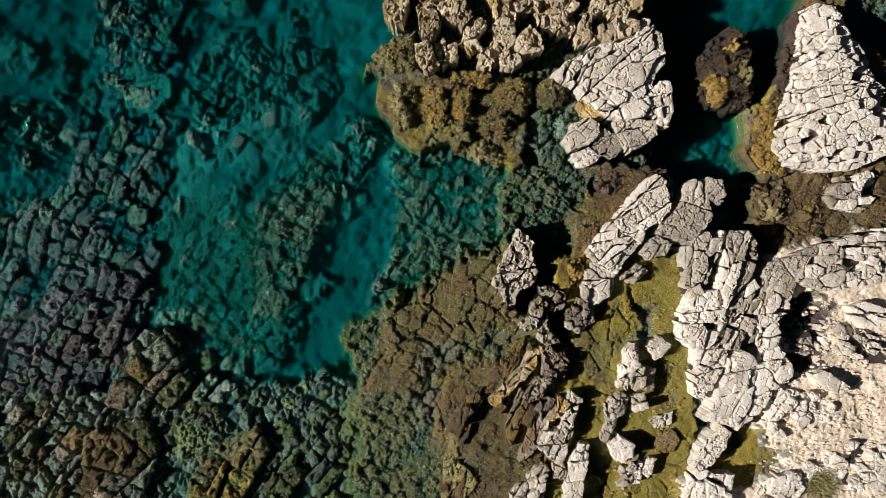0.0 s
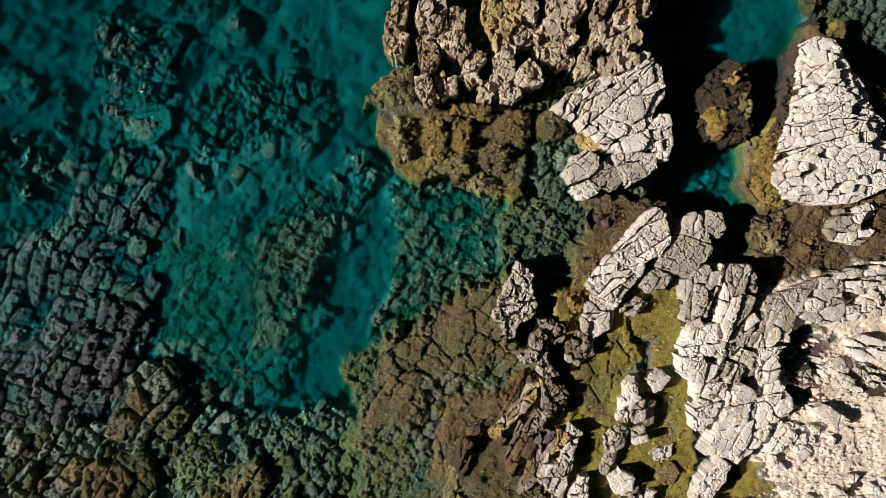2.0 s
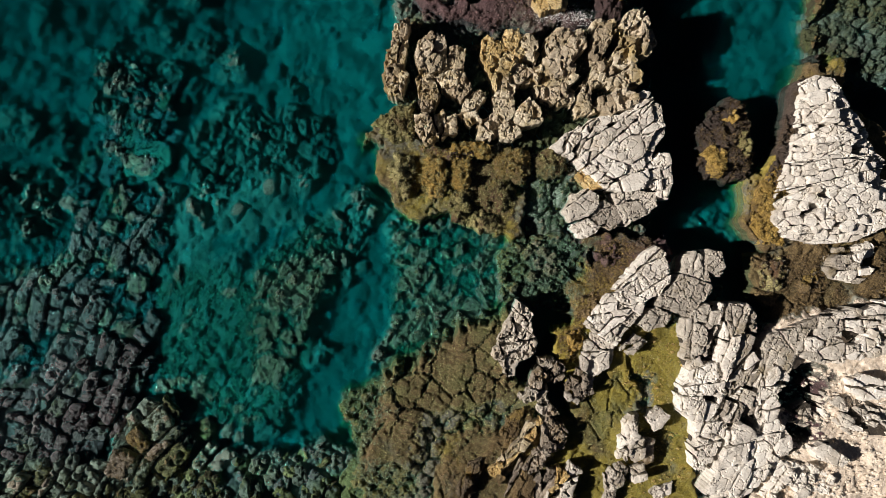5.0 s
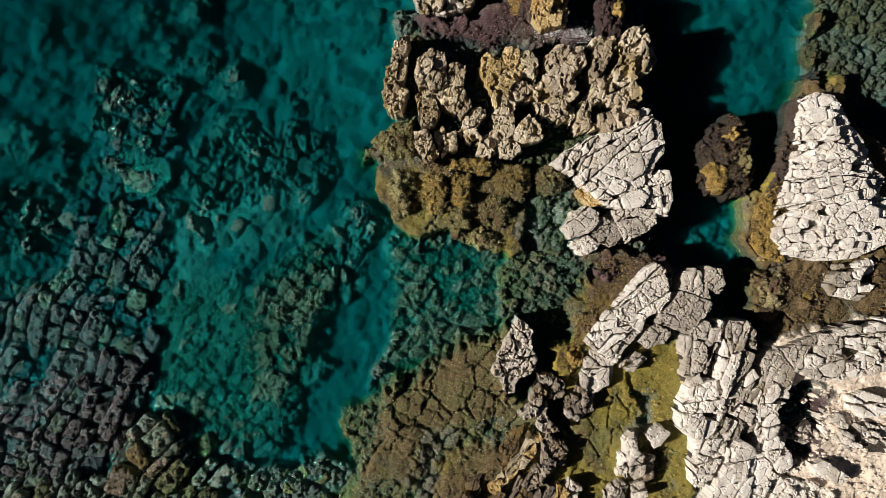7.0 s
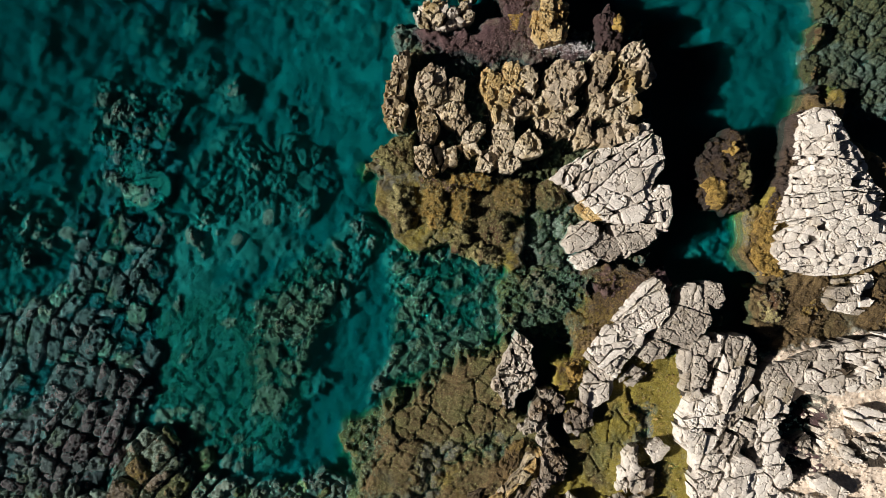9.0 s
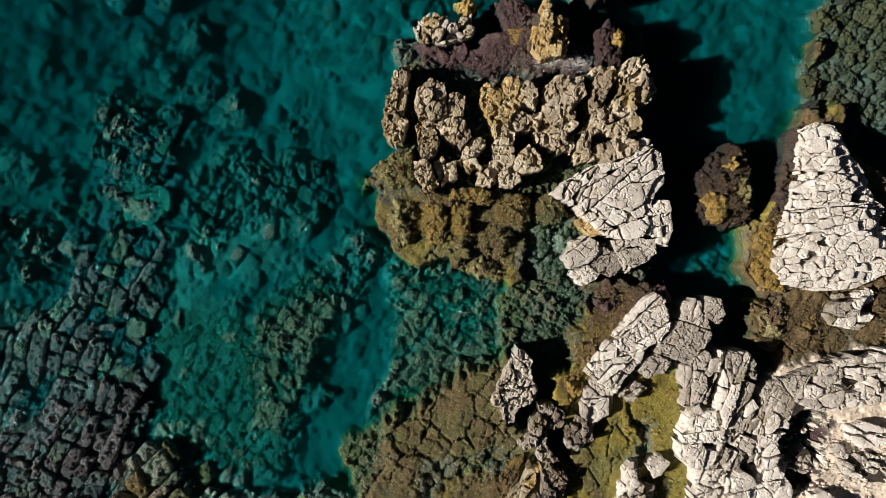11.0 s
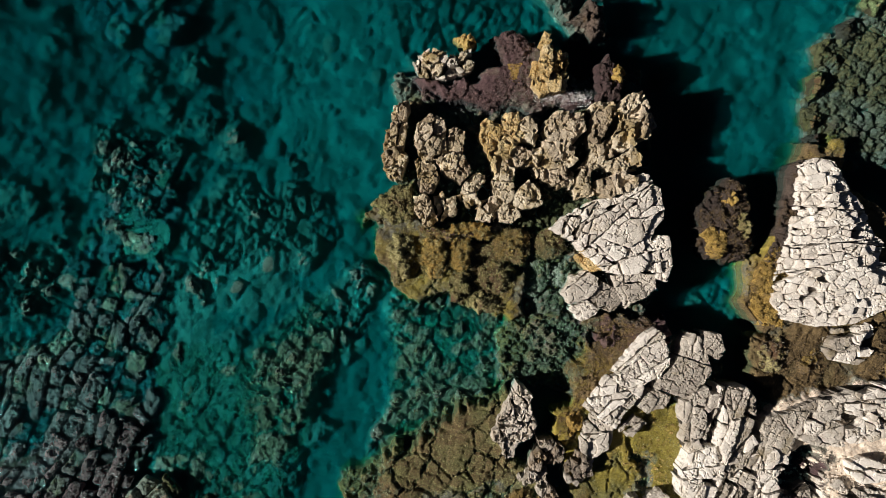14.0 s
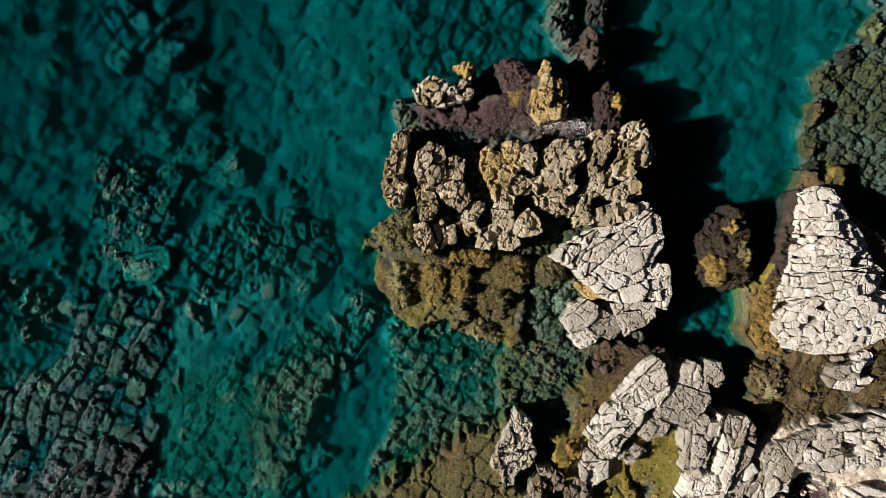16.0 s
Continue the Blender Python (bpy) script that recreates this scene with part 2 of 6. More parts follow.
lay([(-4.20, 15.41), (-1.20, 15.41), (-1.01, 9.60), (-1.76, 7.72), (-1.76, 4.91), (-2.70, 3.41), (-3.45, 6.41), (-4.20, 8.29), (-4.39, 10.53)], -1.34, -0.8, 0, 0, (0.3, 0, 0, 0, 0, 0))
lay([(-1.58, 16.20), (4.06, 16.20), (4.06, 12.81), (3.12, 11.96), (-0.83, 11.31)], -1.38, -0.6, 0.6, 0.2, (0.85, 0, 0, 0, 0, 0))
lay([(6.11, 15.03), (11.92, 15.03), (12.29, 11.47), (12.29, 7.54), (7.80, 6.04), (6.86, 8.29)], -1.40, -0.8, 0, 0, (0.5, 0, 0, 0, 0, 0))
lay([(-7.57, 4.89), (-5.32, 4.70), (-4.95, 3.20), (-5.88, 2.64), (-6.82, 1.71), (-7.95, 1.89), (-7.57, 3.39)], -1.12, -0.6, 0, 0, (0.5, 0, 0, 0, 0, 0))
lay([(-9.63, 2.83), (-8.88, 3.02), (-8.70, 1.52), (-9.07, 0.02), (-9.07, -1.86), (-9.78, -2.23), (-9.73, -1.11), (-9.35, 0.39)], -1.2, -0.4, 0, 0, (0.4, 0, 0, 0, 0, 0))
lay([(-3.43, 1.14), (-1.57, 2.07), (-1.75, -0.54), (-2.31, -2.22), (-2.69, -4.09), (-4.18, -4.46), (-5.67, -4.09), (-5.67, -2.97), (-4.18, -1.47)], -1.36, -0.5, 0, 0, (0.7, 0, 0, 0, 0, 0))
lay([(7.14, 3.39), (7.80, 4.05), (10.23, 4.52), (10.05, 2.83), (7.42, 2.83)], -1.3, -0.4, 0.5, 0.2, (0.6, 0, 0, 0, 0, 0))
lay([(-20.08, 2.06), (-13.04, 2.15), (-11.93, 3.72), (-10.45, 4.56), (-9.24, 3.82), (-9.30, 0.39), (-9.80, -2.20), (-10.45, -3.69), (-11.93, -4.80), (-20.08, -5.17)], -1.30, -0.5, 0.42, 0.15, (1, 0.1, 0.25, 0, 0.3, 0))
lay([(-11.79, 8.94), (-8.63, 8.76), (-8.63, 6.53), (-8.91, 4.67), (-10.58, 4.57), (-10.86, 6.34)], -1.15, 0.6, 0.6, 0.4, (0.85, 0.1, 0, 0, 0, 0))
lay([(-18.30, 5.41), (-12.35, 4.85), (-12.53, 2.81), (-18.30, 2.25)], -1.18, 0.6, 0.6, 0.4, (0.85, 0.2, 0, 0, 0, 0))
lay([(-8.51, 6.02), (-6.82, 7.14), (-4.20, 6.58), (-3.64, 4.89), (-5.32, 4.14), (-8.32, 3.58)], -1.1, 0.7, 0.5, 0.25, (0.7, 0, 0, 0, 0, 0))
lay([(-9.56, 1.88), (-7.14, 1.88), (-4.16, 0.39), (-5.28, -3.70), (-9.00, -3.33), (-9.74, -2.21)], -1.02, 0.7, 0.5, 0.12, (0.42, 0.15, 0, 0, 0, 0))
lay([(-3.58, 3.30), (-3.25, 2.23), (-3.76, 0.57), (-4.41, -1.46), (-5.61, -2.20), (-6.71, -0.35), (-6.53, 1.49), (-5.05, 2.42)], -0.92, 0.9, 0.4, 0.22, (0.95, 0.4, 0, 0, 0, 0))
lay([(-3.24, 4.48), (-1.93, 3.74), (-2.31, 2.06), (-3.05, 1.13), (-3.42, 2.62)], -1.05, 0.5, 0.5, 0.2, (0.85, 0, 0, 0, 0, 0))
lay([(-19.68, -4.52), (-11.15, -4.70), (-10.06, -2.70), (-8.42, -2.89), (-8.24, -4.52), (-6.61, -5.79), (-5.70, -8.33), (-5.88, -11.96), (-19.68, -11.96)], -0.66, 0.5, 0.5, 0.2, (0.9, 0.3, 0.35, 0, 0.2, 0))
lay([(-7.18, -4.54), (-2.26, -3.99), (-2.26, -12.01), (-6.63, -12.01), (-6.45, -6.54)], -0.70, 0.5, 0.5, 0.2, (0.75, 0.45, 0, 0, 0, 0))
lay([(-1.74, 3.35), (2.15, 3.35), (5.11, 2.80), (4.93, 0.20), (2.52, 0.02), (-0.81, -1.09), (-2.48, -3.69), (-3.22, -2.94), (-1.93, -0.72)], -0.94, 0.5, 0.45, 0.25, (0.7, 0.25, 0, 0, 0, 0))
lay([(1.73, 2.72), (5.25, 2.81), (4.80, 1.28), (4.26, 0.38), (1.91, 0.38)], -0.46, 0.3, 0.35, 0.25, (0.85, 0.6, 0, 0, 0, 0))
lay([(-3.31, -2.50), (-1.15, -1.78), (3.17, -2.14), (3.17, -4.30), (0.29, -6.10), (-0.43, -11.86), (-3.31, -11.86), (-2.59, -5.74)], -0.24, 0.5, 0.4, 0.15, (0.9, 0.75, 0.05, 0, 0, 0))
lay([(-0.79, -1.05), (1.36, 0.02), (2.16, 0.20), (1.80, -1.41), (2.96, -2.84), (2.07, -3.73), (0.29, -4.98), (-1.14, -5.34), (-2.30, -4.27), (-1.68, -2.12)], -0.03, 0.25, 0.9, 0.36, (0.5, 0.75, 0.62, 0, 0, 0))
lay([(-0.80, -3.78), (0.29, -2.96), (1.95, -2.87), (1.83, -3.78), (0.92, -4.68), (0.29, -6.31), (-0.71, -6.67), (-1.52, -5.95)], -0.24, -0.9, 0.4, 0.15, (0.85, 0.4, 0, 0, 0, 0))
lay([(-0.07, -4.61), (1.71, -3.36), (4.20, -3.18), (4.91, -5.67), (4.37, -11.72), (-0.07, -11.72), (0.11, -7.45)], -0.02, 0.4, 0.5, 0.3, (0.6, 0.65, 0.62, 0.35, 0, 0))
lay([(4.95, 2.58), (5.81, 2.78), (7.24, 2.33), (5.99, 0.73), (4.74, -0.34), (4.03, -1.41), (3.58, -0.87), (4.03, 0.02), (4.53, 1.27)], 0.08, 0.2, 0.5, 0.16, (0.7, 0.1, 0.85, 0.45, 0, 0))
lay([(3.57, -0.43), (4.02, -0.16), (4.52, -0.37), (4.37, -1.05), (3.93, -1.44), (3.57, -1.14)], 0.12, 0.15, 0.4, 0.12, (0.4, 0, 0.6, 0.95, 0, 0))
lay([(4.55, 2.69), (5.80, 2.86), (7.31, 2.60), (7.22, 2.19), (6.15, 1.71), (4.91, 1.97)], 0.1, 0.15, 0.4, 0.15, (0.8, 0, 0.5, 0, 0.7, 0))
lay([(3.86, -0.16), (8.14, 0.20), (8.50, -3.55), (8.14, -6.41), (8.50, -11.77), (3.86, -11.77)], -0.05, 0.3, 0.6, 0.12, (0.1, 0.95, 0.5, 0.75, 0, 0))
lay([(6.01, -1.06), (6.91, -0.43), (8.07, -0.16), (8.07, -2.13), (8.34, -3.56), (8.07, -5.71), (8.34, -8.21), (6.01, -10.00), (5.48, -8.21), (6.55, -5.71), (6.19, -3.56)], -0.07, 0.25, 0.6, 0.1, (0.05, 0.6, 0.2, 0.85, 0, 0))
lay([(5.86, -1.88), (6.22, -1.61), (6.62, -2.06), (6.62, -2.78), (6.07, -2.84)], -0.35, -0.2, 0.3, 0.1, (1, 0.5, 0, 0, 0, 0))
lay([(-2.29, 6.06), (-1.49, 6.60), (3.49, 6.24), (4.37, 4.64), (4.02, 2.69), (1.71, 2.77), (0.11, 3.13), (-1.67, 3.57)], -0.10, 0.2, 0.6, 0.25, (0.8, 0.5, 0.6, 0.4, 0, 0))
lay([(2.38, 4.37), (3.19, 4.92), (4.47, 4.65), (4.28, 2.92), (2.47, 2.74)], -0.66, -0.2, 0.35, 0.2, (0.6, 0.8, 0, 0, 0, 0))
lay([(-1.68, 10.20), (6.54, 10.55), (7.25, 4.30), (6.71, 2.88), (4.39, 2.70), (4.04, 4.30), (-1.50, 5.73)], -0.40, 0.25, 0.4, 0.2, (1, 0, 0.6, 0.1, 0, 0))
lay([(1.71, 11.81), (2.60, 11.76), (3.05, 10.83), (3.05, 9.94), (4.74, 9.49), (4.74, 9.22), (2.07, 9.08), (0.29, 9.26), (-0.75, 9.79), (0.11, 10.15), (1.35, 10.12), (1.92, 10.65)], 0.04, 0.25, 0.5, 0.2, (0.8, 0.1, 0.45, 0.1, 0.55, 0))
lay([(3.00, 14.74), (3.92, 15.10), (4.47, 12.56), (5.19, 12.56), (5.37, 11.65), (4.10, 11.65), (3.66, 12.56), (3.10, 13.10)], -0.5, 0.4, 0.5, 0.3, (1, 0.4, 0, 0, 0.3, 0))
lay([(11.76, 11.22), (13.20, 12.12), (13.91, 13.55), (15.35, 14.63), (20.01, 14.63), (20.01, 7.27), (11.49, 7.45), (11.85, 9.25)], -0.55, 0.4, 0.36, 0.16, (1, 0.25, 0.5, 0, 0.35, 0))
lay([(9.66, 4.48), (11.00, 6.09), (11.36, 7.88), (12.79, 7.88), (15.29, 3.77), (15.29, 2.52), (12.79, 2.34), (10.29, 2.25), (9.54, 3.05), (9.61, 4.04)], 0.1, 0.12, 0.5, 0.12, (1, 0.1, 0.7, 0.45, 0, 0))
lay([(9.73, 2.16), (12.76, 2.69), (19.89, 3.40), (19.89, -0.52), (10.62, -0.34), (9.91, 0.73)], 0.02, 0.3, 0.6, 0.22, (0.3, 0.3, 0.9, 0.3, 0.25, 0))
lay([(10.07, -0.68), (11.08, 0.02), (13.51, 0.54), (19.44, 0.89), (19.44, -11.48), (7.42, -11.48), (7.42, -7.12), (9.51, -6.25), (10.03, -3.47), (10.07, -0.68)], 0.42, 0.4, 0, 0, (0.3, 0, 0, 0, 0, 0.9))
lay([(10.85, -1.65), (11.52, -1.65), (12.01, -2.44), (11.52, -2.83), (10.91, -2.62)], 0.0, -0.2, 0.3, 0.1, (1, 0, 0, 0, 0.7, 0))
lay([(10.56, -3.49), (11.08, -3.14), (11.56, -3.49), (11.35, -4.20), (10.73, -4.37)], 0.05, -0.2, 0.3, 0.1, (1, 0, 0, 0, 0.7, 0))
lay([(8.52, -6.22), (9.20, -5.90), (10.00, -5.77), (10.89, -6.18), (10.76, -6.72), (9.91, -7.38), (9.20, -7.47), (8.52, -6.93)], 0.0, -0.15, 0.5, 0.05, (0.5, 0.4, 0.5, 0.75, 0, 0))
lay([(-8.18, 3.14), (-9.02, 0.90), (-9.61, -1.15), (-9.91, -2.46), (-9.24, -2.55), (-8.98, -0.96), (-8.36, 0.53), (-7.67, 2.21)], -1.02, -0.3, 0, 0, (0.05, 0, 0, 0, 0, 0))
lay([(10.83, -1.58), (11.54, -1.67), (11.94, -2.47), (11.72, -3.08), (11.36, -2.82), (11.01, -2.55), (10.41, -2.33), (10.83, -2.11)], -0.55, -0.12, 0.3, 0.1, (1, 0, 0, 0, 0.7, 0))
lay([(10.59, -3.35), (10.92, -3.00), (11.47, -3.35), (11.36, -3.88), (10.76, -4.32), (10.55, -3.97)], -0.55, -0.12, 0.3, 0.1, (1, 0, 0, 0, 0.7, 0))
FINE, X0, X1, Y0, Y1 = 0.04, -17.0, 17.0, -9.5, 16.5


def axis(a, b):
    far = np.array([0.3, 1, 2.5, 5, 10, 25, 60, 150, 400])
    return np.concatenate([a - far[::-1], np.arange(a, b + FINE / 2, FINE), b + far])


def zone(k, outline, top, edge, size, depth, mix, x, y, z, wx, wy, rubble, fuzz, cover):
    """Raises (edge below zero: also lowers) the bed to one zone's level, with its joints, and spreads what grows there."""
    d = inside_by(wx, wy, outline)
    m = step(d, -abs(edge) * 0.6, abs(edge) * 0.6)
    calm = 0.45 if mix[5] > 0.5 else 0.15 if not size else 0.7 if top < -0.6 else 0.45 if top > -0.1 else 0.7
    sunken = top < -0.15
    surface = top + 0.12 * rough_noise(x * 1.4, y * 1.4, 20 + k, 3) + rubble * calm * (0.5 if sunken else 0.6)
    if size:
        ca, sa = math.cos(radians(58)), math.sin(radians(58))
        bend = 0.45 if sunken else 0.3
        qx = x + 0.04 * fuzz + bend * size * rough_noise(x / size * 0.55, y / size * 0.55, 80, 2)
        qy = y - 0.04 * fuzz + bend * size * rough_noise(x / size * 0.55, y / size * 0.55, 84, 2)
        u, v = (qx * ca + qy * sa) / (size * 1.35), (-qx * sa + qy * ca) / size
        gap, who, near = cells(u, v, k)
        deep = step(soft_noise(x * 1.1, y * 1.1, 70 + k), -0.25, 0.3)
        if sunken:
            surface = surface + depth * (0.9 * (who - 0.5) + 1.3 * (0.35 - near ** 2)) - depth * (1 - step(gap, 0.0, 0.22)) * (0.4 + 0.9 * deep)
            gap, who, near = cells(u * 2.6, v * 2.6, k + 50)
            surface = surface + depth * (0.45 * (who - 0.5) + 0.7 * (0.3 - near ** 2)) - 0.3 * depth * (1 - step(gap, 0.0, 0.25))
            gap, who, near = cells(u * 6.1, v * 6.1, k + 60)
            surface = surface + depth * 0.35 * (0.3 - near ** 2)
        else:
            if mix[2] > 0.63:
                surface = surface + 0.6 * depth * rough_noise(qx * ca + qy * sa, 3.2 * (-qx * sa + qy * ca), 71, 3, 0.6)
            surface = surface + depth * (0.2 * (who - 0.5)) - 1.4 * depth * (1 - step(gap, 0.0, 0.07)) * deep
            gap, who, near = cells(u * 2.3, v * 2.3, k + 50)
            surface = surface + 0.16 * depth * (who - 0.5) - 0.35 * depth * (1 - step(gap, 0.0, 0.12)) * deep
    body = 0
    if not size and top < -1.0:
        rise, body = boulders(x, y, 0.55, 9, 0.22 + 0 * x)
        low, small = boulders(x, y, 0.26, 10, 0.3 + 0 * x)
        surface, body = surface + 0.9 * np.maximum(rise, low), np.maximum(body, small)
    if mix[5] > 0.5:
        grit = rough_noise(x * 11, y * 11, 95, 2, 0.7) + 0.8 * rough_noise((x + y) * 3.0, (y - x) * 1.2, 96, 3)
        surface = surface + 0.04 * grit - 0.06 * step(rough_noise(x * 2.3, y * 2.3, 97, 2), 0.26, 0.42)
    level = m * surface + (1 - m) * z
    z[:] = np.where(m > 0, level if edge < 0 else np.maximum(level, z * (m < 0.999) + level * (m >= 0.999)), z)
    wide = 0.25 if top > -0.4 else 0.8
    spread = 0.3 if -0.4 < top < 0.3 and edge > 0 else 0.0
    soft = step(d + spread + 0.5 * fuzz * wide, -wide, wide)
    for c in range(6):
        vary = 1 + 0.8 * rough_noise(x * 0.9, y * 0.9, 90 + c, 3) if 0 < c < 5 else 1 + (2.4 * rough_noise(x * 2.2, y * 2.2, 90, 4) if c == 0 and top < -0.6 else 0.0)
        cover[c] = cover[c] * (1 - soft) + np.clip(mix[c] * vary + (body if c == 0 else 0), 0, 1) * soft


def build_bed():
    xs, ys = axis(X0, X1), axis(Y0, Y1)
    x, y = np.meshgrid(xs, ys)
    wx = x + 0.75 * rough_noise(x * 1.0, y * 1.0, 3) + 0.12 * rough_noise(x * 6, y * 6, 4)
    wy = y + 0.75 * rough_noise(x * 1.0, y * 1.0, 5) + 0.12 * rough_noise(x * 6, y * 6, 6)
    z = -1.31 - 0.06 * np.clip(y - 4, 0, 9) * step(x, -3, -7) + 0.26 * rough_noise(x * 0.45, y * 0.45, 8, 3) + 0.05 * rough_noise(x * 2, y * 2, 9)
    z = z - 0.16 * step(x, -8.5, -12.0) * step(y, 2.0, 5.0)
    crowd = np.clip(0.36 + 0.5 * step(x, -4.5, -8.0) + 0.8 * rough_noise(x * 0.5, y * 0.5, 12, 3), 0.04, 0.95)
    rubble = 0.10 * rough_noise(x * 3.1, y * 3.1, 15, 3, 0.6) + 0.10 * rough_noise(x * 7.3, y * 7.3, 16, 2, 0.7)
    fuzz = rough_noise(x * 5, y * 5, 17, 3, 0.6) * 2
    stony = np.zeros(x.shape)
    for size, seed, share in ((1.4, 5, 0.8 * crowd), (0.7, 6, crowd), (0.38, 7, crowd), (0.2, 8, 0.8 * crowd)):
        rise, body = boulders(x, y, size, seed, share)
        z = np.maximum(z, z + rise - 0.05 * size)
        stony = np.maximum(stony, step(body, 0.15, 0.6))
    z = z + 0.25 * rubble
    cover = np.zeros((6,) + x.shape)
    cover[0] = 0.25 + 0.75 * stony + 0.4 * rough_noise(x * 0.8, y * 0.8, 13, 3)
    far_land = step(x, 17, 30)
    z = z * (1 - far_land) + (1.0 + 1.5 * far_land) * far_land
    for k, (outline, top, edge, size, depth, mix) in enumerate(ZONES):
        ox, oy = [p[0] for p in outline], [p[1] for p in outline]
        i0, i1 = np.searchsorted(xs, (min(ox) - 1.8, max(ox) + 1.8))
        j0, j1 = np.searchsorted(ys, (min(oy) - 1.8, max(oy) + 1.8))
        cut_out = (slice(j0, j1), slice(i0, i1))
        zone(k, outline, top, edge, size, depth, mix, *(a[cut_out] for a in (x, y, z, wx, wy, rubble, fuzz)), cover[(slice(None), *cut_out)])
    bed = bpy.data.meshes.new("ground")
    ny, nx = x.shape
    i = np.arange(ny * nx).reshape(ny, nx)
    quads = np.stack([i[:-1, :-1], i[:-1, 1:], i[1:, 1:], i[1:, :-1]], -1).reshape(-1, 4)
    bed.vertices.add(nx * ny)
    bed.vertices.foreach_set("co", np.stack([x, y, z], -1).ravel())
    bed.loops.add(quads.size)
    bed.loops.foreach_set("vertex_index", quads.ravel())
    bed.polygons.add(len(quads))
    bed.polygons.foreach_set("loop_start", np.arange(0, quads.size, 4))
    bed.update(calc_edges=True)
    for name, three in (("cover_one", cover[:3]), ("cover_two", cover[3:])):
        a = bed.color_attributes.new(name, "FLOAT_COLOR", "POINT")
        a.data.foreach_set("color", np.concatenate([three, np.ones((1,) + x.shape)]).reshape(4, -1).T.ravel())
    bed.polygons.foreach_set("use_smooth", np.ones(len(quads), bool))
    bed.materials.append(bed_material())
    ground = tagged(new("ground", bed), "rugged sea bed of rock, sand and olive algae rising to a gravelly shore", "ground", kind="structure")
    return ground, xs, ys, z


GROUND, GX, GY, GZ = build_bed()


def bed_height(px, py):
    return float(GZ[min(np.searchsorted(GY, py), len(GY) - 1), min(np.searchsorted(GX, px), len(GX) - 1)])


# ---- the sea: its surface, and layers of tinted water below it that take the red out of the light ----
def water_sheet(name, z, wave, material, label, xmin=-400.0, xmax=400.0, n=80):
    xs = np.concatenate([[xmin], np.linspace(-18, 18, n), [xmax]])
    ys = np.concatenate([[-400], np.linspace(-11, 18, n), [400]])
    x, y = np.meshgrid(xs, ys)
    swell = z + wave * (0.8 * rough_noise(x * 0.8, y * 0.8, 60) + 0.5 * rough_noise(x * 3.1, y * 3.1, 61))
    m = n + 2
    faces = [(r * m + k, r * m + k + 1, r * m + m + k + 1, r * m + m + k) for r in range(m - 1) for k in range(m - 1)]
    me = bpy.data.meshes.new(name)
    me.from_pydata(np.stack([x, y, swell], -1).reshape(-1, 3).tolist(), [], faces)
    me.polygons.foreach_set("use_smooth", np.ones(len(faces), bool))
    me.update()
    me.materials.append(material)
    sheet = tagged(new(name, me), label, "water", kind="structure")
    sheet.visible_shadow = False
    return sheet


SURFACE = water_material("sea_surface", (0.88, 0.95, 0.94), gloss=True)
UPPER = water_material("upper_water", (0.58, 0.862, 0.89))
MIDDLE = water_material("middle_water", (0.58, 0.862, 0.89), haze=0.66)
LOWER = water_material("lower_water", (0.09, 0.715, 0.772), murk=0.002)
water_sheet("water_surface", -0.02, 0.02, SURFACE, "clear calm sea surface with faint ripples", n=200)
for depth, layer in ((0.25, UPPER), (0.68, MIDDLE), (0.89, LOWER), (1.18, LOWER), (1.5, LOWER)):
    water_sheet("water_depth", -depth, 0.25, layer, "teal tinted clear sea water below the surface")


# ---- rocks made of jointed blocks ----
def part(name, bm, material, parent, label="", smooth=False):
    me = bpy.data.meshes.new(name)
    bm.to_mesh(me)
    bm.free()
    me.materials.append(material)
    for p in me.polygons:
        p.use_smooth = smooth
    ob = new(name, me)
    ob.parent = parent
    if label:
        ob["label"] = label
    return ob


def cut(poly, px, py, nx, ny):
    """The part of a polygon on the side of a line that its normal points away from."""
    out = []
    for (ax, ay), (bx, by) in zip(poly, poly[1:] + poly[:1]):
        da, db = (ax - px) * nx + (ay - py) * ny, (bx - px) * nx + (by - py) * ny
        if da <= 0:
            out.append((ax, ay))
        if da * db < 0:
            t = da / (da - db)
            out.append((ax + t * (bx - ax), ay + t * (by - ay)))
    return out


def area_of(poly):
    return 0.5 * abs(sum(ax * by - bx * ay for (ax, ay), (bx, by) in zip(poly, poly[1:] + poly[:1])))


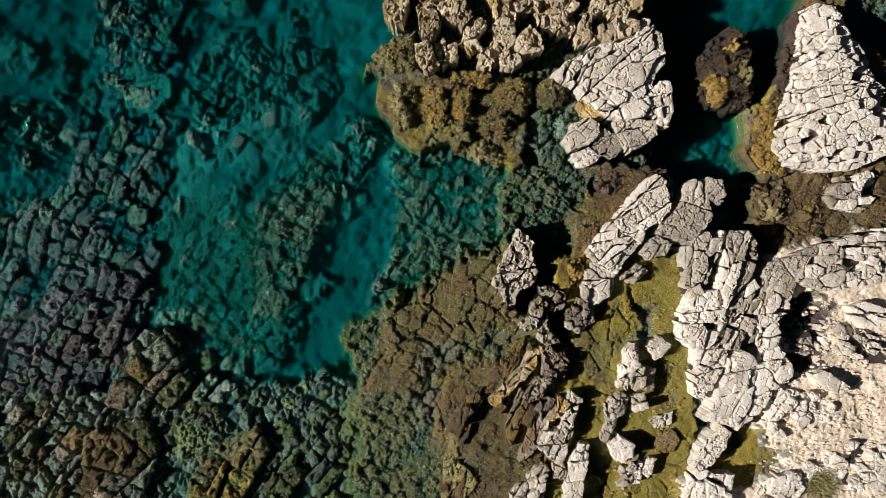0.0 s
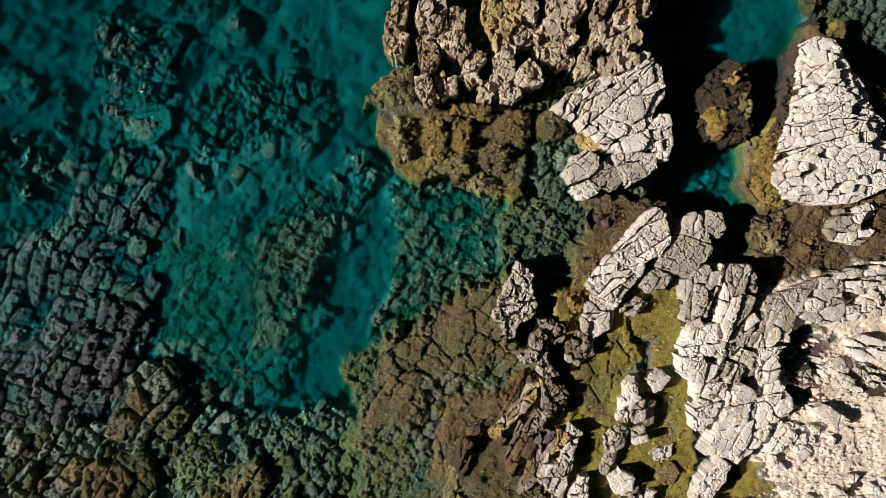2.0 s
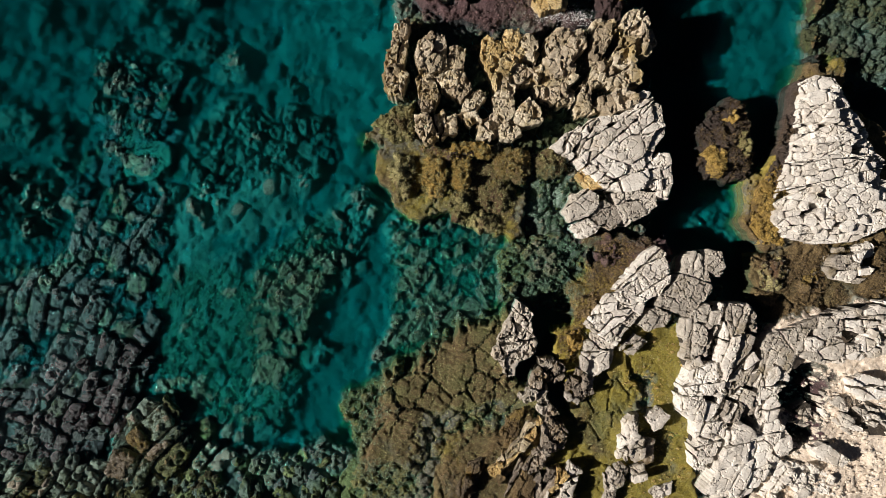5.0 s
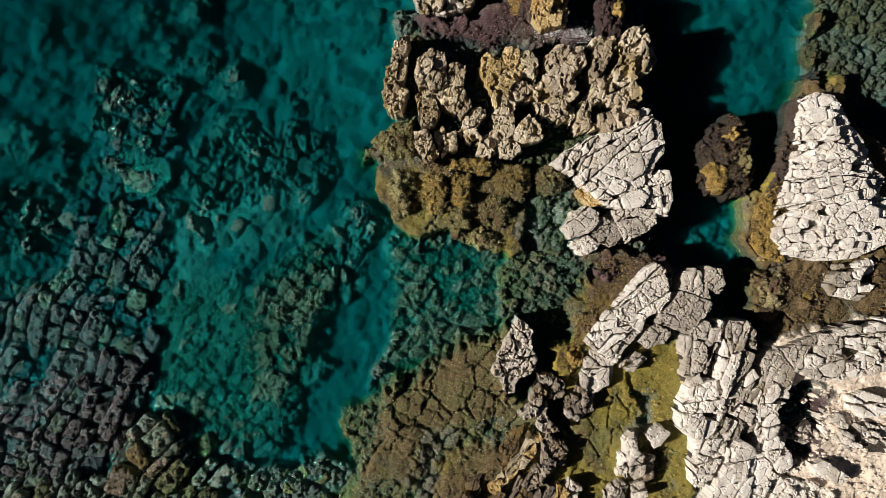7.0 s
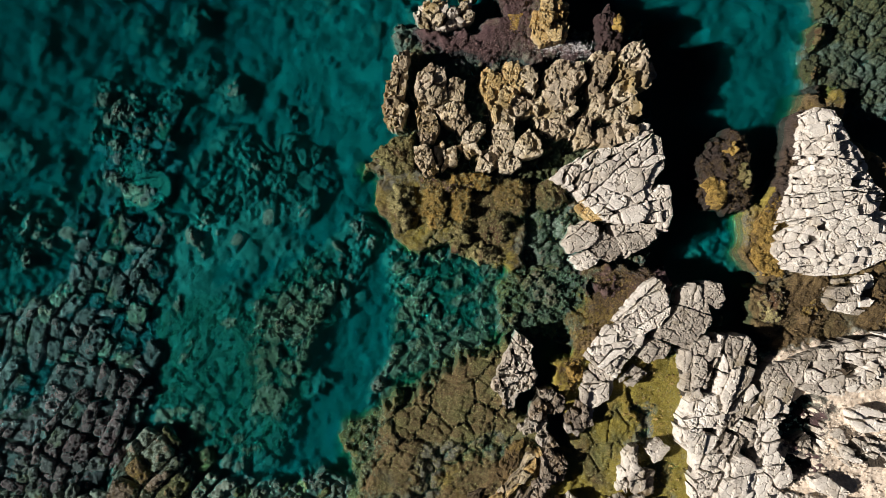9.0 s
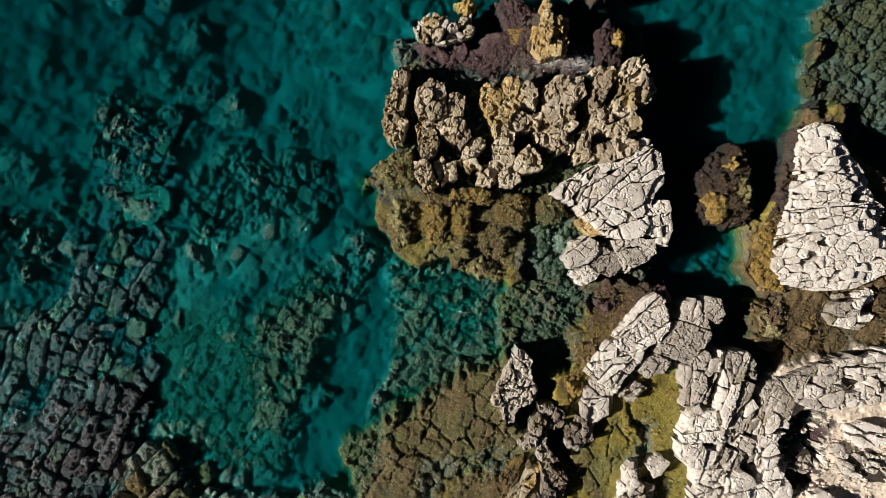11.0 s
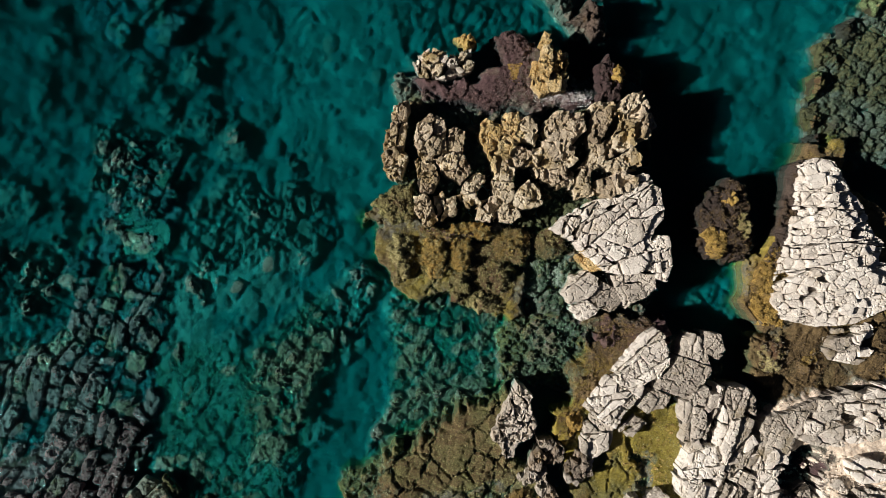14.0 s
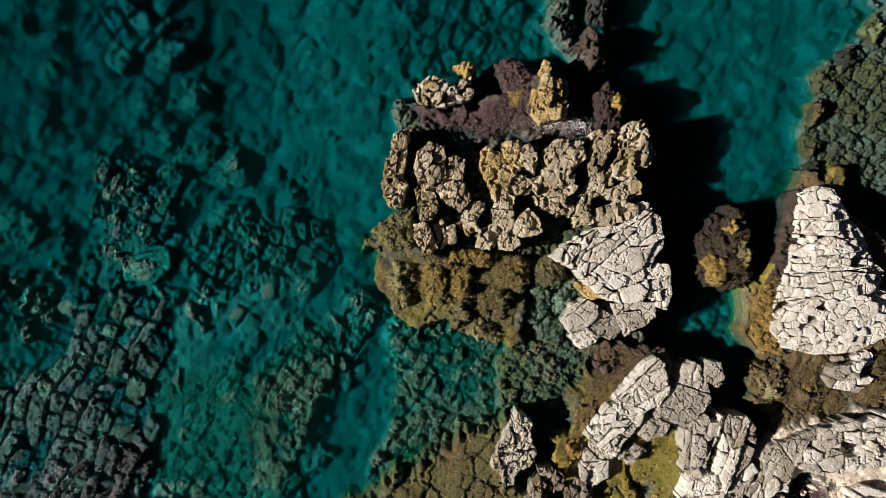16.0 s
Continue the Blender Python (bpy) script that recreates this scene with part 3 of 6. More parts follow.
def jointed(outline, size, long, angle, rng, gap, wild=0.2):
    """Splits an outline along joints, again and again, into angular blocks: size across the beds, long times that along them."""
    target = size * size * long
    todo, made = [(outline, 0)], []
    while todo:
        poly, depth = todo.pop()
        area = area_of(poly)
        if area < target * rng.choice((0.35, 0.7, 1.1, 1.6, 2.6)) or depth > 12:
            if area > 0.05 * target:
                made.append(poly)
            continue
        best = None
        for turn in (0, 90):
            w = radians(angle + turn)
            along = [p[0] * math.cos(w) + p[1] * math.sin(w) for p in poly]
            reach = (max(along) - min(along)) / (long if turn == 0 else 1.0)
            if best is None or reach > best[0]:
                best = (reach, w, min(along), max(along))
        w = best[1]
        place = best[2] + (best[3] - best[2]) * rng.uniform(0.3, 0.7)
        lean = w + rng.gauss(0, wild)
        nx, ny = math.cos(lean), math.sin(lean)
        mx, my = sum(p[0] for p in poly) / len(poly), sum(p[1] for p in poly) / len(poly)
        shift = place - (mx * math.cos(w) + my * math.sin(w))
        px, py = mx + math.cos(w) * shift, my + math.sin(w) * shift
        g = gap * rng.choice((0.3, 0.5, 0.7, 1.0, 1.5)) * (1.25 if depth < 3 else 1.0)
        for sign in (1, -1):
            half = cut(poly, px - sign * g * nx, py - sign * g * ny, sign * nx, sign * ny)
            if len(half) >= 3:
                todo.append((half, depth + 1))
    return made


def shattered(outline, size, long, angle, rng, gap):
    """Breaks an outline into uneven many-sided pieces round scattered hearts, longer by long along the beds."""
    ca, sa = math.cos(radians(angle)), math.sin(radians(angle))
    flat = [((x * ca + y * sa) / long, -x * sa + y * ca) for x, y in outline]
    x0, x1, y0, y1 = min(p[0] for p in flat), max(p[0] for p in flat), min(p[1] for p in flat), max(p[1] for p in flat)
    hearts = []
    for _ in range(int(9 * (x1 - x0 + size) * (y1 - y0 + size) / size ** 2) + 4):
        hx, hy = rng.uniform(x0 - 0.3 * size, x1 + 0.3 * size), rng.uniform(y0 - 0.3 * size, y1 + 0.3 * size)
        room = size * rng.choice((0.45, 0.6, 0.8, 1.0, 1.3))
        if all((hx - q[0]) ** 2 + (hy - q[1]) ** 2 > (0.5 * (room + q[2])) ** 2 for q in hearts):
            hearts.append((hx, hy, room))
    made = []
    for k, (hx, hy, room) in enumerate(hearts):
        piece = flat
        for j, (qx, qy, other) in enumerate(hearts):
            dx, dy = qx - hx, qy - hy
            d = math.hypot(dx, dy)
            if j == k or d > 4 * size:
                continue
            g = gap * (0.25, 0.4, 0.55, 0.8, 1.3)[(min(j, k) * 7 + max(j, k) * 13) % 5]
            t = 0.5 + 0.5 * (room * room - other * other) / (4 * d * d) - g / d
            piece = cut(piece, hx + t * dx, hy + t * dy, dx / d, dy / d)
            if len(piece) < 3:
                break
        if len(piece) >= 3 and area_of(piece) * long > 0.03 * size * size:
            made.append([(x * long * ca - y * sa, x * long * sa + y * ca) for x, y in piece])
    return made


def coursed(outline, size, long, angle, rng, gap):
    """Rows of blocks with open joints between and across them, kept where they lie inside the outline."""
    ca, sa = math.cos(radians(angle)), math.sin(radians(angle))
    flat = [(x * ca + y * sa, -x * sa + y * ca) for x, y in outline]
    u0, u1, v0, v1 = min(p[0] for p in flat), max(p[0] for p in flat), min(p[1] for p in flat), max(p[1] for p in flat)

    def bent(u, v):
        o = noise.noise_vector((u * 0.55, v * 0.55, 3.1))
        u, v = u + 0.8 * size * o.x, v + 0.8 * size * o.y
        return u * ca - v * sa, u * sa + v * ca

    made, v = [], v0
    while v < v1:
        high = size * rng.choice((0.6, 0.8, 1.0, 1.25, 1.6))
        u = u0 - rng.uniform(0, size)
        lean = rng.uniform(-0.18, 0.18)
        while u < u1:
            wide = size * long * rng.choice((0.55, 0.8, 1.0, 1.3, 1.7))
            g = gap * rng.choice((0.5, 0.8, 1.0, 1.5))
            quad = [(u + g, v + gap), (u + wide - g, v + gap * rng.uniform(0.4, 1.4)), (u + wide - g + lean, v + high - gap * rng.uniform(0.4, 1.4)), (u + g + lean, v + high - gap)]
            lean = rng.uniform(-0.18, 0.18)
            ring = []
            for k, (px, py) in enumerate(quad):
                for qx, qy in (quad[k - 1], quad[(k + 1) % 4]):
                    t = rng.uniform(0.04, 0.16)
                    ring.append((px + t * (qx - px), py + t * (qy - py)))
            b = [bent(*p) for p in ring]
            if inside_by(np.array([sum(p[0] for p in b) / 8]), np.array([sum(p[1] for p in b) / 8]), outline)[0] > -0.05:
                made.append(b)
            u += wide
        v += high
    return made


def split(polys, joints, gap, rng):
    """Opens known joints: each is a line from end to end, and parts those pieces that it runs across."""
    for ax, ay, bx, by in joints:
        dx, dy = bx - ax, by - ay
        reach = math.hypot(dx, dy)
        nx, ny = -dy / reach, dx / reach
        made = []
        for poly in polys:
            side = [(x - ax) * nx + (y - ay) * ny for x, y in poly]
            hits = []
            for k, (x, y) in enumerate(poly):
                e, f = side[k], side[(k + 1) % len(poly)]
                if e * f < 0:
                    qx, qy = poly[(k + 1) % len(poly)]
                    t = e / (e - f)
                    hits.append(((x + t * (qx - x) - ax) * dx + (y + t * (qy - y) - ay) * dy) / reach ** 2)
            if len(hits) < 2 or min(max(hits), 1) - max(min(hits), 0) < 0.5 * (max(hits) - min(hits)):
                made.append(poly)
                continue
            g = gap * rng.uniform(0.5, 1.4)
            for sign in (1, -1):
                half = cut(poly, ax - sign * g * nx, ay - sign * g * ny, sign * nx, sign * ny)
                if len(half) >= 3 and area_of(half) > 0.004:
                    made.append(half)
        polys = made
    return polys


def rough_ring(poly, spacing, amount, seed):
    ring = []
    for (ax, ay), (bx, by) in zip(poly, poly[1:] + poly[:1]):
        k = max(1, round(math.hypot(bx - ax, by - ay) / spacing))
        for s in range(k):
            t = s / k
            x, y = ax + t * (bx - ax), ay + t * (by - ay)
            o = noise.noise_vector((x * 5.1, y * 5.1, seed * 1.7))
            p = noise.noise_vector((x * 14, y * 14, seed * 2.3))
            ring.append((x + amount * (o.x + 0.5 * p.x), y + amount * (o.y + 0.5 * p.y)))
    return ring


def filled(ring, spacing, rng):
    """Corners and triangles that fill a ring with an uneven net, the ring's own corners first."""
    pts = np.array(ring)
    low, high = pts.min(0), pts.max(0)
    gx, gy = np.meshgrid(np.arange(low[0], high[0], spacing), np.arange(low[1], high[1], spacing))
    gx = gx.ravel() + np.array([rng.uniform(-0.33, 0.33) for _ in range(gx.size)]) * spacing
    gy = gy.ravel() + np.array([rng.uniform(-0.33, 0.33) for _ in range(gy.size)]) * spacing
    if gx.size:
        keep = inside_by(gx, gy, ring) > 0.45 * spacing
        gx, gy = gx[keep], gy[keep]
    flat = [Vector(p) for p in ring] + [Vector(p) for p in zip(gx, gy)]
    n = len(ring)
    corners, _, faces, _, _, _ = geometry.delaunay_2d_cdt(flat, [(k, (k + 1) % n) for k in range(n)], [], 1, 1e-5)
    return np.array([(v.x, v.y) for v in corners]), faces


def block_mesh(poly, top, base, rough, seed, tilt=(0, 0), spacing=0.06, angle=0.0, relief=1.0, dome=0.0, crack=0.16, pits=0.0, tufty=0.0):
    """One block of rock: a ragged outline, steep sides, a worn top with bedding ribs, pits and fine cracks."""
    rng = random.Random(int(seed * 100))
    ring = rough_ring(poly, spacing, rough, seed)
    xy, faces = filled(ring, spacing, rng)
    x, y = xy[:, 0], xy[:, 1]
    d = inside_by(x, y, ring)
    reach = max(0.05, math.sqrt(area_of(poly) / math.pi))
    ca, sa = math.cos(radians(angle)), math.sin(radians(angle))
    u, v, o = x * ca + y * sa, -x * sa + y * ca, seed % 40
    calm = 0.45 if relief < 0.6 else 1.0
    h = relief * (0.12 * rough_noise(x * 1.9 + o, y * 1.9, 31, 3) + calm * (0.05 * rough_noise(u * 2.5 + o, v * 9, 32, 3, 0.6) + 0.03 * rough_noise(x * 8 + o, y * 8, 33, 2, 0.7)))
    bx, by = 0.3 * rough_noise(x * 3, y * 3, 34, 3), 0.3 * rough_noise(x * 3, y * 3, 35, 3)
    broken = step(rough_noise(x * 1.1 + o, y * 1.1, 38, 2), -0.22, 0.18)
    gap, who, near = cells(u * 2.6 + o + bx, v * 4.2 + by, 2)
    h = h + relief * 0.13 * (who - 0.5) - crack * (1 - step(gap, 0.0, 0.09)) * (0.15 + 0.85 * broken)
    gap, who, near = cells(u * 5.8 + o + bx, v * 9.5 + by, 3)
    h = h + broken * (relief * 0.07 * (who - 0.5) - 0.22 * crack * (1 - step(gap, 0.0, 0.13)))
    if pits:
        h = h - pits * step(rough_noise(x * 5.5 + o, y * 5.5, 37, 2), 0.15, 0.25)
    if tufty:
        for k, size in enumerate((0.30, 0.13, 0.07)):
            gap, who, near = cells(x / size + o + bx, y / size + by, 4 + k)
            h = h + tufty * size * (0.8 * (0.35 - near ** 2) + 1.3 * (who - 0.5) - 0.6 * (1 - step(gap, 0.0, 0.25)))
    worn = min(0.05 if relief > 0.6 else 0.015, 0.25 * reach)
    h = h - worn * (1 - step(d, -0.01, 0.06)) * (0.5 + (soft_noise(x * 4 + o, y * 4, 36) + 0.5))
    if dome:
        h = h - dome * (1 - np.sqrt(1 - (1 - np.clip(d / (reach * 0.9), 0, 1)) ** 2))
    mx, my = x.mean(), y.mean()
    z = np.maximum(top + h + (x - mx) * tilt[0] + (y - my) * tilt[1], base + 0.02)
    bm = bmesh.new()
    verts = [bm.verts.new(c) for c in zip(x, y, z)]
    for f in faces:
        try:
            bm.faces.new([verts[k] for k in f])
        except ValueError:
            pass
    rim = [e for e in bm.edges if len(e.link_faces) == 1]
    below = {}
    for p in {v for e in rim for v in e.verts}:
        if p.co.z > base:
            n = noise.noise_vector((p.co.x * 6 + o, p.co.y * 6, seed))
            drop = min(0.3, 0.45 * (p.co.z - base))
            below[p] = (bm.verts.new((p.co.x + 0.05 * n.x, p.co.y + 0.05 * n.y, p.co.z - drop * (1 + 0.5 * n.z))), bm.verts.new((p.co.x - 0.04 * n.y, p.co.y + 0.04 * n.x, base)))
    for e in rim:
        p, q = e.verts
        if p in below and q in below:
            bm.faces.new((p, q, below[q][0], below[p][0]))
            bm.faces.new((below[p][0], below[q][0], below[q][1], below[p][1]))
    bmesh.ops.remove_doubles(bm, verts=bm.verts, dist=0.0005)
    bmesh.ops.recalc_face_normals(bm, faces=bm.faces)
    return bm


def rock(outline, top, size, long, angle, material, label, name="limestone_rock", edge=0.35, rim=0.45, gap=0.03, rough=0.045,
         vary=0.14, seed=1, base=-0.4, second=None, share=0.0, lean=(0.0, 0.0), group="", core=True, spacing=0.034, holes=0.03, sink=0.45, relief=0.34, wild=0.25, crack=0.16, pits=0.0, joints=(), tufty=0.0, dome=0.0):
    """An outcrop of jointed blocks. top: its height; rim: how much lower its edge lies; second: another material for a share of the blocks."""
    rng = random.Random(seed)
    cx, cy = sum(p[0] for p in outline) / len(outline), sum(p[1] for p in outline) / len(outline)
    thing = new(name)
    thing.location = (cx, cy, base)
    tagged(thing, label, "rock", group)
    wide = 1 + 0.045 / math.sqrt(area_of(outline) / math.pi)
    local = [((x - cx) * wide, (y - cy) * wide) for x, y in outline]
    known = split([local], [((ax - cx) * wide, (ay - cy) * wide, (bx - cx) * wide, (by - cy) * wide) for ax, ay, bx, by in joints], gap, rng)
    bits = [b for piece in known for b in (coursed(piece, size, long, angle, rng, gap) if top < -0.1 and size < 0.6 else shattered(piece, size, min(long, 1.5), angle, rng, gap) if top > 0.3 and long < 2 else jointed(piece, size, long, angle, rng, gap, wild))]
    gx = np.array([sum(p[0] for p in b) / len(b) for b in bits])
    gy = np.array([sum(p[1] for p in b) / len(b) for b in bits])
    d = inside_by(gx, gy, local)
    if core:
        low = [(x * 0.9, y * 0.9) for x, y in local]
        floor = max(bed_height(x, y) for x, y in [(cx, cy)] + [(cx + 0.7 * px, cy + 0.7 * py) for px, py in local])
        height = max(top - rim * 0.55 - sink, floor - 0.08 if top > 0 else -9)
        # the core takes this painted shade, so gaps between blocks read black
        part("core", block_mesh(low, height - base, -0.3, rough, seed + 0.5, lean, 0.14, angle, 0.6), JOINT_SHADE if top > 0.3 or tufty else material, thing)
    for k, b in enumerate(bits):
        rise = top - rim * (1 - float(step(d[k], 0.0, edge))) + lean[0] * gx[k] + lean[1] * gy[k]
        rise += rng.uniform(-vary, vary)
        if size < 0.8 and rng.random() < holes * (4 if area_of(b) < 0.4 * size * size else 1):
            continue
        stuff = second if second and rng.random() < share else material
        part("block", block_mesh(b, rise - base, -0.25, rough, seed + k * 0.37, (relief * rng.uniform(-0.14, 0.14), relief * rng.uniform(-0.14, 0.14)), spacing, angle, relief, dome, crack if top > -0.1 else 0.08, pits, tufty), stuff, thing, "", top < -0.1)
    return thing


def mound(outline, top, base, material, label, name="algae_boulder", rough=0.08, seed=1, group="", dome=0.5):
    """A rounded boulder under a coat of growth: a dome over the outline, lumpy at three scales."""
    cx, cy = sum(p[0] for p in outline) / len(outline), sum(p[1] for p in outline) / len(outline)
    bm = block_mesh([(x - cx, y - cy) for x, y in outline], top - base, -0.2, rough, seed, (0, 0), 0.036, 60, 0.8, min(dome, top - base, 0.8 * math.sqrt(area_of(outline) / math.pi)), 0.07, 0.0, 0.55 if top > -0.3 else 0.35)
    me = bpy.data.meshes.new(name)
    bm.to_mesh(me)
    bm.free()
    me.materials.append(material)
    me.polygons.foreach_set("use_smooth", np.ones(len(me.polygons), bool))
    ob = new(name, me)
    ob.location = (cx, cy, base)
    return tagged(ob, label, "boulder", group)


# sunken reefs to the west
rock([(-16.68, 0.20), (-14.46, 1.49), (-13.36, 2.05), (-12.62, 2.14), (-11.69, 3.71), (-10.31, 4.48), (-9.24, 3.71), (-9.30, 0.39), (-9.63, -0.53), (-13.36, -2.20), (-16.68, -3.67)], -0.80, 0.47, 1.2, 66, REEF, "dark sunken reef split into rows of blocks", "reef_rock",
     seed=50, base=-1.3, edge=0.6, rim=0.2, gap=0.042, vary=0.1, rough=0.035, spacing=0.05, relief=0.3, sink=0.12, holes=0.0, tufty=0.34, dome=0.03, second=FILM, share=0.14)
rock([(-16.61, -3.01), (-13.30, -1.64), (-9.57, 0.02), (-9.66, -2.00), (-10.33, -3.47), (-11.65, -4.57), (-16.61, -5.13)], -0.56, 0.48, 1.2, 66, REEF, "dark sunken reef of purple-brown blocks", "reef_rock",
     seed=52, base=-1.3, edge=0.6, rim=0.2, gap=0.046, vary=0.11, rough=0.035, spacing=0.05, relief=0.3, sink=0.12, holes=0.0, tufty=0.34, dome=0.03, second=PURPLE_REEF, share=0.7)
rock([(-10.54, 5.85), (-9.80, 5.98), (-8.96, 5.57), (-8.93, 5.02), (-9.52, 4.50), (-10.35, 4.65)], -1.0, 1.2, 1.3, 20, FILM, "large square sunken boulder with green film", "boulder", seed=51, base=-1.5, rough=0.06, relief=0.35)
rock([(-11.38, 5.41), (-10.93, 6.90), (-10.11, 7.83), (-8.81, 7.64), (-8.35, 6.34), (-8.44, 5.04), (-8.91, 3.83), (-9.71, 4.02), (-10.39, 4.56), (-11.14, 4.39), (-11.97, 3.64), (-12.35, 4.20)], -0.96, 0.46, 1.35, 55, REEF, "deep sunken reef split into rows of dark blocks", "reef_rock",
     seed=53, base=-1.6, edge=0.6, rim=0.25, gap=0.05, vary=0.12, rough=0.045, spacing=0.06, relief=0.35, sink=0.35, tufty=0.34, dome=0.06)
rock([(-11.42, 14.06), (-10.15, 14.44), (-8.47, 13.69), (-8.47, 11.82), (-9.22, 11.07), (-10.90, 11.07), (-11.65, 12.38)], -1.14, 0.5, 1.35, 58, REEF, "deep sunken reef split into rows of dark blocks", "reef_rock",
     seed=54, base=-1.7, edge=0.8, rim=0.3, gap=0.05, vary=0.14, rough=0.05, spacing=0.07, tufty=0.34, dome=0.06, relief=0.4, sink=0.35, holes=0.15)
SHALLOW = rock_material("shallow_reef_rock", (0.10, 0.082, 0.068), (0.38, 0.315, 0.265), (0.64, 0.56, 0.46), (0.17, 0.14, 0.06), 0.35, grain=34.0, share=0.72)
SUNKEN = rock_material("sunken_boulder", (0.05, 0.054, 0.045), (0.13, 0.13, 0.112), (0.25, 0.25, 0.21), (0.08, 0.08, 0.055), 0.3, 0.7, grain=34.0, share=0.72)
BOULDER_LABEL = "rounded sunken boulder under a dark film of algae"
SHAPES = []
for k in range(6):
    sides = [(r * math.cos(a), r * math.sin(a)) for r, a in ((random.Random(k * 9 + j).uniform(0.4, 0.62), j * 0.785) for j in range(8))]
    shape = mound(sides, -0.1, -0.6, SUNKEN, BOULDER_LABEL, "sunken_boulder", 0.08, 300 + k, "sunken boulders")
    SHAPES.append(shape)


def sink_boulders(outline, count, depth, seed, small=0.6, large=1.5):
    """Boulders strewn over a stretch of the bed, half buried in it."""
    rng = random.Random(seed)
    xs, ys = [p[0] for p in outline], [p[1] for p in outline]
    done = 0
    while done < count:
        px, py = rng.uniform(min(xs), max(xs)), rng.uniform(min(ys), max(ys))
        if inside_by(np.array([px]), np.array([py]), outline)[0] < 0:
            continue
        size = small + (large - small) * rng.random() ** 2
        turn = Matrix.Translation((px, py, bed_height(px, py) - depth - 0.27)) @ pose(0, 0, 0, 0, 0, rng.uniform(0, 360)) @ Matrix.Diagonal((size, size * rng.uniform(0.7, 1.0), rng.uniform(0.4, 0.75), 1))
        copy_thing(rng.choice(SHAPES), turn)
        done += 1


sink_boulders([(-15.88, 14.32), (-8.35, 14.32), (-8.54, 4.91), (-10.61, 4.72), (-12.30, 3.97), (-13.62, 2.28), (-15.88, 2.09)], 70, 0.05, 1)
sink_boulders([(-11.36, 12.25), (-8.35, 12.81), (-8.54, 7.73), (-9.11, 5.66), (-10.99, 5.85), (-11.55, 9.24)], 26, 0.0, 2)
sink_boulders([(-6.66, 12.81), (-5.72, 13.19), (-4.21, 9.61), (-4.21, 8.48), (-5.34, 8.30), (-6.66, 7.73), (-8.35, 5.66), (-8.54, 9.24)], 26, 0.05, 3)
sink_boulders([(-8.70, 7.14), (-3.45, 6.58), (-3.07, 4.52), (-4.95, 2.64), (-5.32, 4.70), (-7.57, 4.52), (-8.51, 3.02)], 22, 0.08, 4, 0.5, 1.2)
sink_boulders([(-4.57, 0.39), (-1.95, 1.89), (-1.95, -0.73), (-2.70, -3.35), (-4.20, -4.10), (-5.51, -3.73)], 9, 0.12, 5, 0.4, 0.9)
for shape, (px, py) in zip(SHAPES, ([(-12.44, 5.92), (-10.19, 7.52), (-11.32, 7.14), (-4.95, 7.52), (-2.70, 3.95), (-13.94, 3.58)])):
    shape.location = (px, py, bed_height(px, py) - 0.25)
def reef(outline, top, seed, size, material, label, second=None, share=0.0, angle=58):
    rock(outline, top, size, 1.3, angle, material, label, "reef_rock", seed=seed, base=-1.0, edge=0.4, rim=0.15, gap=0.045, vary=0.08, rough=0.035,
         spacing=0.05, relief=0.2, sink=0.3, tufty=0.33, dome=0.05, second=second, share=share)


reef([(-10.51, -3.76), (-10.06, -3.13), (-9.52, -2.72), (-8.71, -2.90), (-8.26, -3.58), (-8.39, -4.48), (-8.98, -5.02), (-9.79, -5.78), (-10.42, -5.47), (-10.66, -4.66)], -0.26, 501, 0.56, BROWN, "brown algae-coated blocks of a shallow reef", SHALLOW, 0.5)
reef([(-16.41, -5.34), (-14.23, -5.06), (-11.51, -4.61), (-10.78, -5.25), (-10.96, -5.97), (-11.51, -7.06), (-11.87, -9.60), (-16.41, -9.60)], -0.28, 502, 0.36, SHALLOW, "grey-brown blocks of a shallow reef", BROWN, 0.35)
reef([(-11.41, -6.01), (-10.69, -5.56), (-9.52, -5.53), (-9.16, -6.46), (-9.61, -7.72), (-9.79, -9.52), (-11.68, -9.52)], -0.18, 503, 0.7, BROWN, "wide brown reef blocks under short algae", SHALLOW, 0.5)
reef([(-8.08, -7.36), (-7.00, -6.19), (-6.01, -5.78), (-5.62, -6.46), (-6.19, -7.54), (-6.91, -8.80), (-8.17, -8.80)], -0.18, 504, 0.6, BROWN, "brown and gold reef blocks near the surface", GOLD, 0.3)
reef([(-5.52, -6.06), (-4.07, -5.43), (-3.12, -6.52), (-3.34, -9.60), (-6.24, -9.60), (-5.97, -7.61)], -0.45, 505, 0.45, OLIVE, "olive algae-coated reef blocks", REEF, 0.3)
reef([(-5.75, -4.74), (-4.83, -4.28), (-3.82, -4.46), (-3.37, -5.11), (-4.10, -5.84), (-5.38, -5.75)], -0.62, 506, 0.4, OLIVE, "sunken olive reef blocks", REEF, 0.4)
reef([(-7.45, -4.78), (-6.35, -4.59), (-5.88, -5.52), (-6.35, -5.98), (-7.08, -6.07)], -0.68, 507, 0.4, REEF, "dark sunken reef blocks", OLIVE, 0.3)
mound([(-9.09, -5.36), (-8.18, -4.72), (-7.14, -4.99), (-6.96, -6.36), (-7.82, -7.27), (-8.97, -7.00)], -0.42, -1.0, OLIVE, "rounded sunken boulder under pale green algae", seed=508)
reef([(-8.89, -3.10), (-8.49, -3.47), (-7.97, -3.66), (-7.06, -4.48), (-7.33, -5.16), (-8.34, -4.91), (-8.89, -5.03)], -0.52, 509, 0.4, SHALLOW, "dark sunken reef blocks", OLIVE, 0.2)
